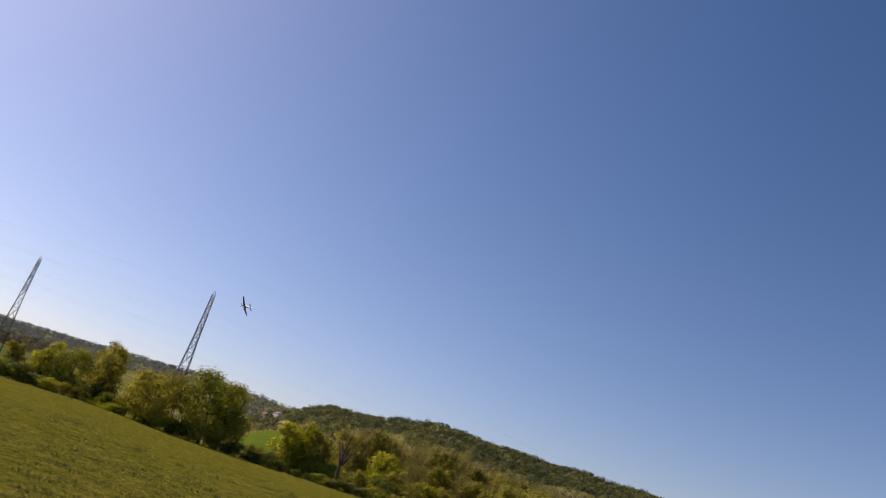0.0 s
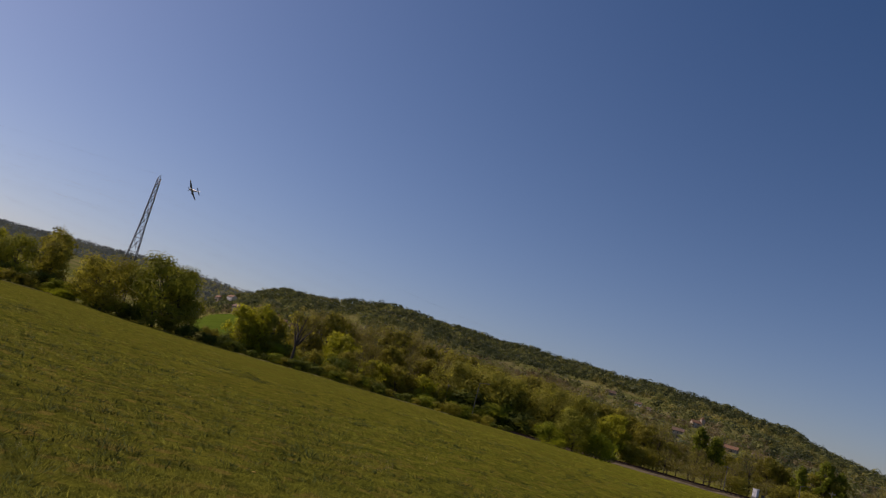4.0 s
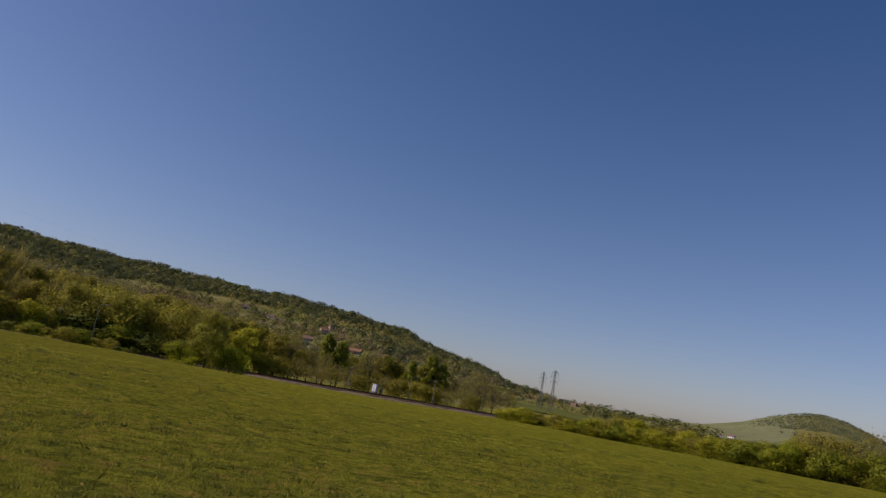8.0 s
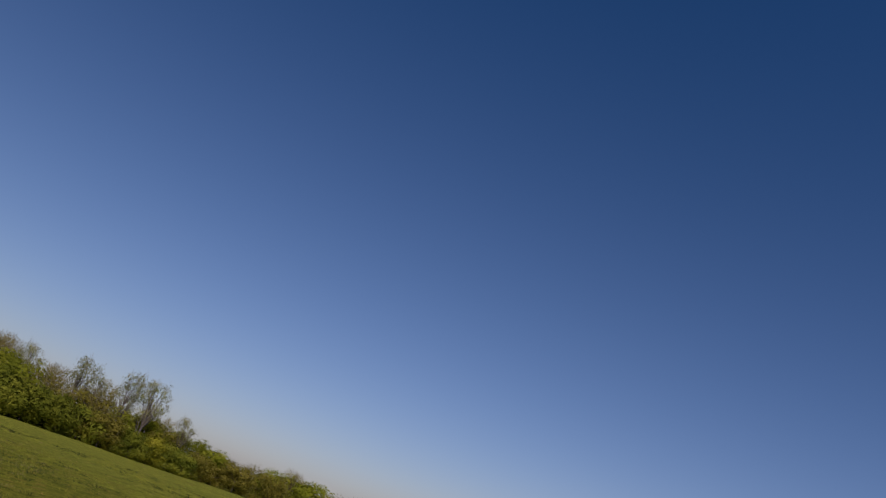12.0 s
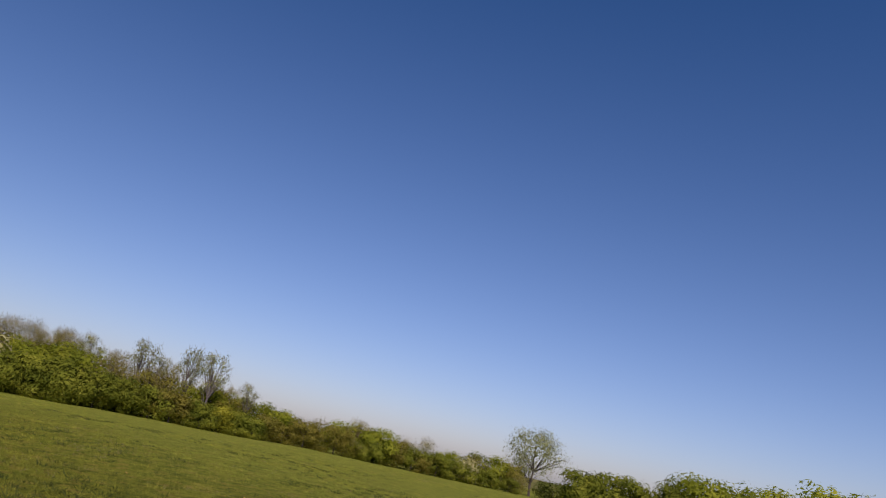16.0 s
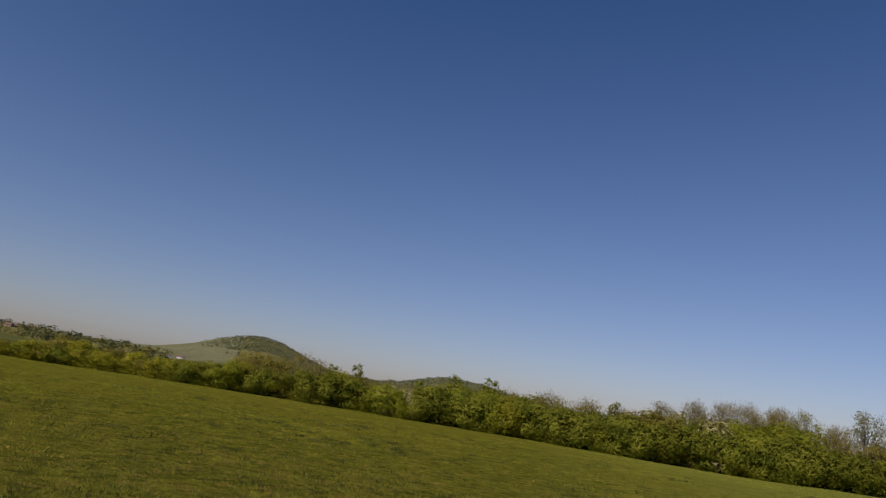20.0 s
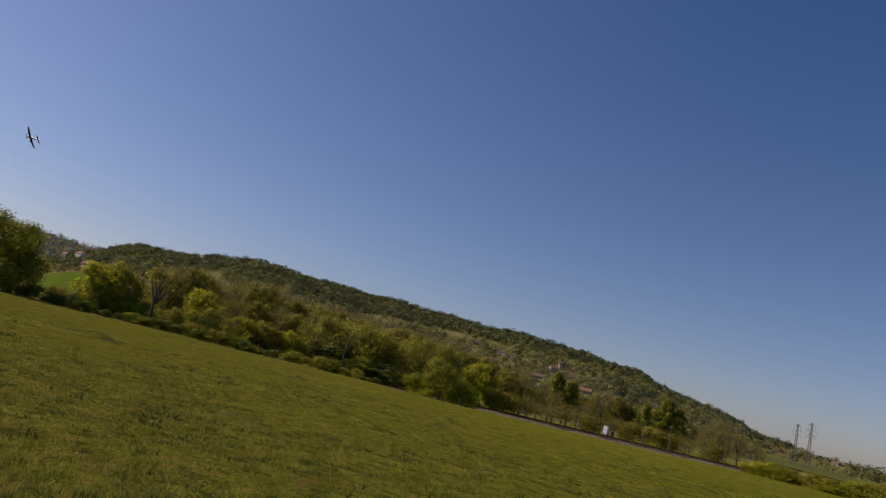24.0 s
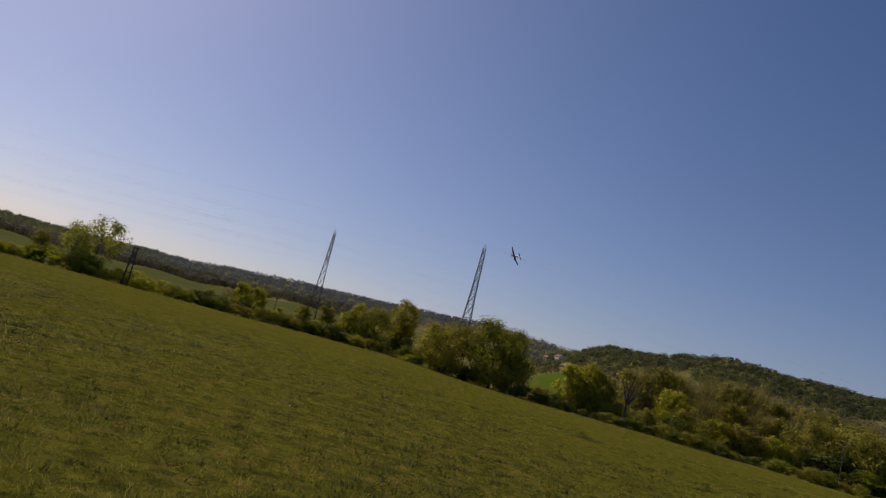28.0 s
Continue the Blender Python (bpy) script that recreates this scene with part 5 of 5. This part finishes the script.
def pylon(azimuth, r, base_el, top_el, line_az, label):
    """A square lattice tower with three pairs of arms that stand across its line. Returns the ends of the arms."""
    z = min(ground_at(azimuth, r), 1.75 + r * math.tan(radians(base_el)))
    h = 1.75 + r * math.tan(radians(top_el)) - z
    root = tagged(new("pylon"), label, "pylon", "pylons of the power lines")
    root.matrix_basis = Matrix.Translation(polar(azimuth, r, z)) @ Matrix.Rotation(radians(-line_az), 4, "Z")
    half = lambda t: h * (0.034 * (1 - t / 0.62) + 0.019) if t < 0.62 else h * (0.019 - 0.009 * (t - 0.62) / 0.38)
    corners = ((-1, -1), (1, -1), (1, 1), (-1, 1))
    stops = [0, 0.17, 0.32, 0.44, 0.54, 0.62, 0.70, 0.77, 0.84, 0.91, 0.97]
    at = lambda k, t: Vector((corners[k][0] * half(t), corners[k][1] * half(t), h * t))
    th = 0.0026 * h
    for k in range(4):
        bm = bmesh.new()
        tube(bm, at(k, 0) - Vector((0, 0, 0.6)), at(k, 0.62), th * 1.2, th, 4)
        tube(bm, at(k, 0.62), at(k, 0.97), th, th * 0.7, 4)
        part("leg", bm, "steel", root)
        bm = bmesh.new()
        for a, b in zip(stops, stops[1:]):
            j = (k + 1) % 4
            tube(bm, at(k, a), at(j, b), th * 0.6, th * 0.6, 3)
            tube(bm, at(j, a), at(k, b), th * 0.6, th * 0.6, 3)
            tube(bm, at(k, b), at(j, b), th * 0.55, th * 0.55, 3)
        part("bracing", bm, "steel", root)
    bm = bmesh.new()
    for k in range(4):
        tube(bm, at(k, 0.97), (0, 0, h), th * 0.6, th * 0.4, 4)
    part("peak", bm, "steel", root)
    ends = []
    for t, reach in LEVELS:
        for side in (-1, 1):
            tip = Vector((side * reach * h / 30, 0, h * t))
            bm = bmesh.new()
            for k in (1, 2) if side > 0 else (0, 3):
                tube(bm, at(k, t), tip, th * 0.7, th * 0.5, 4)
                tube(bm, at(k, t + 0.05), tip, th * 0.6, th * 0.5, 4)
                mid = at(k, t).lerp(tip, 0.5)
                tube(bm, mid, at(k, t + 0.05).lerp(tip, 0.5), th * 0.4, th * 0.4, 3)
            part("crossarm", bm, "steel", root)
            bm = bmesh.new()
            for i in range(7):
                tube(bm, tip - Vector((0, 0, 0.15 + 0.2 * i)), tip - Vector((0, 0, 0.31 + 0.2 * i)), 0.13, 0.07, 8)
            part("insulator", bm, "glass_insulator", root)
            ends.append(root.matrix_basis @ (tip - Vector((0, 0, 1.6))))
    ends.append(root.matrix_basis @ Vector((0, 0, h)))
    return ends


PYL_B = pylon(-62.1, 170, -0.3, 10.2, 19.3, "tall grey lattice steel pylon behind broad trees")
PYL_A = pylon(-73.9, 212, -0.1, 8.17, 20.0, "tall grey lattice steel pylon behind the hedge")
PYL_C = pylon(0.0, 480, -0.28, 3.2, 19.3, "far grey lattice pylon with wide arms")
PYL_D = pylon(-0.85, 560, 0.0, 2.93, 20.0, "far grey lattice pylon with wide arms")


def cable(a, b, sag):
    cu = bmesh.new()
    n, k, last = 24, 4, None
    across = (b - a).cross(Vector((0, 0, 1))).normalized()
    for i in range(n + 1):
        t = i / n
        p = a.lerp(b, t) - Vector((0, 0, sag * 4 * t * (1 - t)))
        ring = [cu.verts.new(p + 0.006 * (across * math.cos(2 * math.pi * q / k) + Vector((0, 0, 1)) * math.sin(2 * math.pi * q / k))) for q in range(k)]
        if last:
            for q in range(k):
                cu.faces.new((last[q], last[(q + 1) % k], ring[(q + 1) % k], ring[q]))
        last = ring
    me = bpy.data.meshes.new("power_cable")
    cu.to_mesh(me)
    cu.free()
    me.materials.append(MAT["wire"])
    tagged(new("power_cable", me), "thin aluminium overhead cable slung between pylons", "cable", "cables of the power lines")


for one, two in ((PYL_B, PYL_C), (PYL_A, PYL_D)):
    step = two[0] - one[0]
    for a, b in zip(one, two):
        cable(a, b, 11.0)
        cable(a, a - step * 0.75 + Vector((0, 0, 4.0)), 7.0)


# ---- the model plane ----
def loft(bm, sections, n=14):
    """A round body through sections (x along, half width, half height, z)."""
    rings = [[bm.verts.new((x, w * math.cos(2 * math.pi * i / n), z + hh * math.sin(2 * math.pi * i / n))) for i in range(n)] for x, w, hh, z in sections]
    for a, b in zip(rings, rings[1:]):
        for i in range(n):
            bm.faces.new((a[i], a[(i + 1) % n], b[(i + 1) % n], b[i]))
    bm.faces.new(rings[0])
    bm.faces.new(rings[-1][::-1])


def panel(bm, stations, n=10):
    """A wing of aerofoil sections: (span y, leading x, chord, z, thickness), or upright when y and z are swapped by the caller."""
    rings = []
    for y, lead, chord, z, th in stations:
        ring = []
        for i in range(2 * n):
            t = i / n
            u = t if t <= 1 else 2 - t
            thick = th * chord * (1.48 * math.sqrt(max(u, 0.0)) - 0.63 * u - 1.76 * u ** 2 + 1.42 * u ** 3 - 0.51 * u ** 4)
            ring.append(bm.verts.new((lead - u * chord, y, z + (thick if t <= 1 else -thick * 0.6))))
        rings.append(ring)
    for a, b in zip(rings, rings[1:]):
        for i in range(2 * n):
            bm.faces.new((a[i], a[(i + 1) % (2 * n)], b[(i + 1) % (2 * n)], b[i]))
    bm.faces.new(rings[0])
    bm.faces.new(rings[-1][::-1])


def model_plane(m):
    """A single-engined low-wing warbird with a span of 1.5 m; its nose points along +x."""
    root = tagged(new("model_plane"), "flying olive and grey propeller model plane with yellow wingtips", "model plane")
    root.matrix_basis = m
    bm = bmesh.new()
    loft(bm, ((0.40, 0.060, 0.060, 0.0), (0.30, 0.074, 0.080, 0.0), (0.10, 0.078, 0.092, 0.005), (-0.10, 0.072, 0.088, 0.008), (-0.35, 0.048, 0.062, 0.014), (-0.60, 0.022, 0.036, 0.022), (-0.70, 0.008, 0.016, 0.026)))
    part("fuselage", bm, "grey_paint", root, "grey painted fuselage")
    bm = bmesh.new()
    loft(bm, ((0.47, 0.022, 0.022, 0.0), (0.46, 0.048, 0.048, 0.0), (0.43, 0.060, 0.060, 0.0), (0.398, 0.063, 0.063, 0.0)))
    part("cowling", bm, "grey_paint", root, "pale engine cowling")
    bm = bmesh.new()
    loft(bm, ((0.54, 0.004, 0.004, 0.0), (0.51, 0.018, 0.018, 0.0), (0.47, 0.026, 0.026, 0.0)), 10)
    spin = part("spinner", bm, "olive_paint", root)
    for k in range(3):
        bm = bmesh.new()
        block(bm, (0.488, -0.016, 0.02), (0.494, 0.016, 0.17), 0.002)
        bmesh.ops.rotate(bm, verts=bm.verts, matrix=Matrix.Rotation(radians(120 * k + 20), 3, "X"))
        part("blade", bm, "olive_paint", spin)
    for s in (-1, 1):
        bm = bmesh.new()
        panel(bm, ((0.03 * s, 0.17, 0.30, -0.055, 0.075), (0.22 * s, 0.165, 0.285, -0.075, 0.07), (0.50 * s, 0.13, 0.22, -0.035, 0.06), (0.66 * s, 0.11, 0.17, -0.012, 0.055)))
        wing = part("wing", bm, "olive_paint", root, "dark olive wing")
        bm = bmesh.new()
        panel(bm, ((0.661 * s, 0.110, 0.17, -0.012, 0.055), (0.73 * s, 0.09, 0.12, -0.003, 0.05), (0.755 * s, 0.06, 0.05, 0.0, 0.04)))
        part("wingtip", bm, "yellow_paint", wing, "yellow wingtip")
        bm = bmesh.new()
        panel(bm, ((0.02 * s, -0.53, 0.14, 0.045, 0.05), (0.27 * s, -0.56, 0.10, 0.048, 0.05), (0.29 * s, -0.585, 0.05, 0.048, 0.04)))
        part("tailplane", bm, "olive_paint", root)
        bm = bmesh.new()
        loft(bm, ((0.13, 0.006, 0.010, -0.125), (0.10, 0.020, 0.030, -0.125), (0.03, 0.018, 0.026, -0.125), (-0.02, 0.004, 0.008, -0.12)), 8)
        bmesh.ops.translate(bm, verts=bm.verts, vec=(0, 0.22 * s, 0))
        spat = part("wheel_spat", bm, "olive_paint", root)
        bm = bmesh.new()
        tube(bm, (0.06, 0.22 * s, -0.11), (0.06, 0.22 * s, -0.06), 0.012, 0.016, 6)
        part("strut", bm, "olive_paint", spat)
    bm = bmesh.new()
    panel(bm, ((0.03, -0.52, 0.16, 0.0, 0.05), (0.15, -0.57, 0.12, 0.0, 0.05), (0.19, -0.60, 0.06, 0.0, 0.04)))
    bmesh.ops.rotate(bm, verts=bm.verts, matrix=Matrix.Rotation(radians(90), 3, "X"))
    part("fin", bm, "white_paint", root, "white tail fin")
    bm = bmesh.new()
    loft(bm, ((0.14, 0.012, 0.012, 0.085), (0.08, 0.042, 0.050, 0.088), (-0.06, 0.044, 0.056, 0.090), (-0.18, 0.014, 0.016, 0.080)), 10)
    part("canopy", bm, "canopy", root, "dark glossy canopy")
    return root


AT = Vector((0, 0, 1.75)) + polar(-59.6, 1.0) * 54 * math.cos(radians(9.9)) + Vector((0, 0, 54 * math.sin(radians(9.9))))
model_plane(Matrix.Translation(AT) @ Matrix.Rotation(radians(182), 4, "Z") @ Matrix.Rotation(radians(-8), 4, "Y") @ Matrix.Rotation(radians(50), 4, "X"))


# ---- small things in the grass ----
def molehill(azimuth, r, w):
    rng = np.random.default_rng(int(r * 100))
    bm = bmesh.new()
    g = bmesh.ops.create_icosphere(bm, subdivisions=3, radius=1.0)["verts"]
    for v in g:
        k = 1 + 0.25 * noise.noise(v.co * 2.3 + Vector((r, 0, 0))) + 0.12 * noise.noise(v.co * 7.0)
        v.co = Vector((v.co.x * w * k, v.co.y * w * k, max(v.co.z, -0.2) * w * 0.42 * k))
    me = bpy.data.meshes.new("molehill")
    bm.to_mesh(me)
    bm.free()
    me.materials.append(MAT["earth"])
    ob = tagged(new("molehill", me), "low heap of brown crumbly earth in the grass", "molehill", "molehills in the meadow")
    ob.location = polar(azimuth, r, ground_at(azimuth, r) - 0.02)


for a, r, w in ((3.6, 7.7, 0.17), (3.0, 8.1, 0.12), (4.3, 7.4, 0.09)):
    molehill(a, r, w)


def wildflowers():
    rng = np.random.default_rng(31)
    n = 260
    a, r = rng.uniform(-108, 130, n), np.sqrt(rng.uniform(8 ** 2, 45 ** 2, n))
    p = np.stack([r * np.sin(np.radians(a)), r * np.cos(np.radians(a)), height(a, r) + 0.13], 1)
    q = leaf_quads(rng, np.repeat(p, 3, 0), 0.030, np.tile([0.0, 0.0, 1.0], (3 * n, 1)), 2.0)
    tagged(new("dandelions", cells("dandelions", q, "yellow_paint")), "small yellow dandelions dotted over the meadow", "flowers", kind="stuff")


wildflowers()
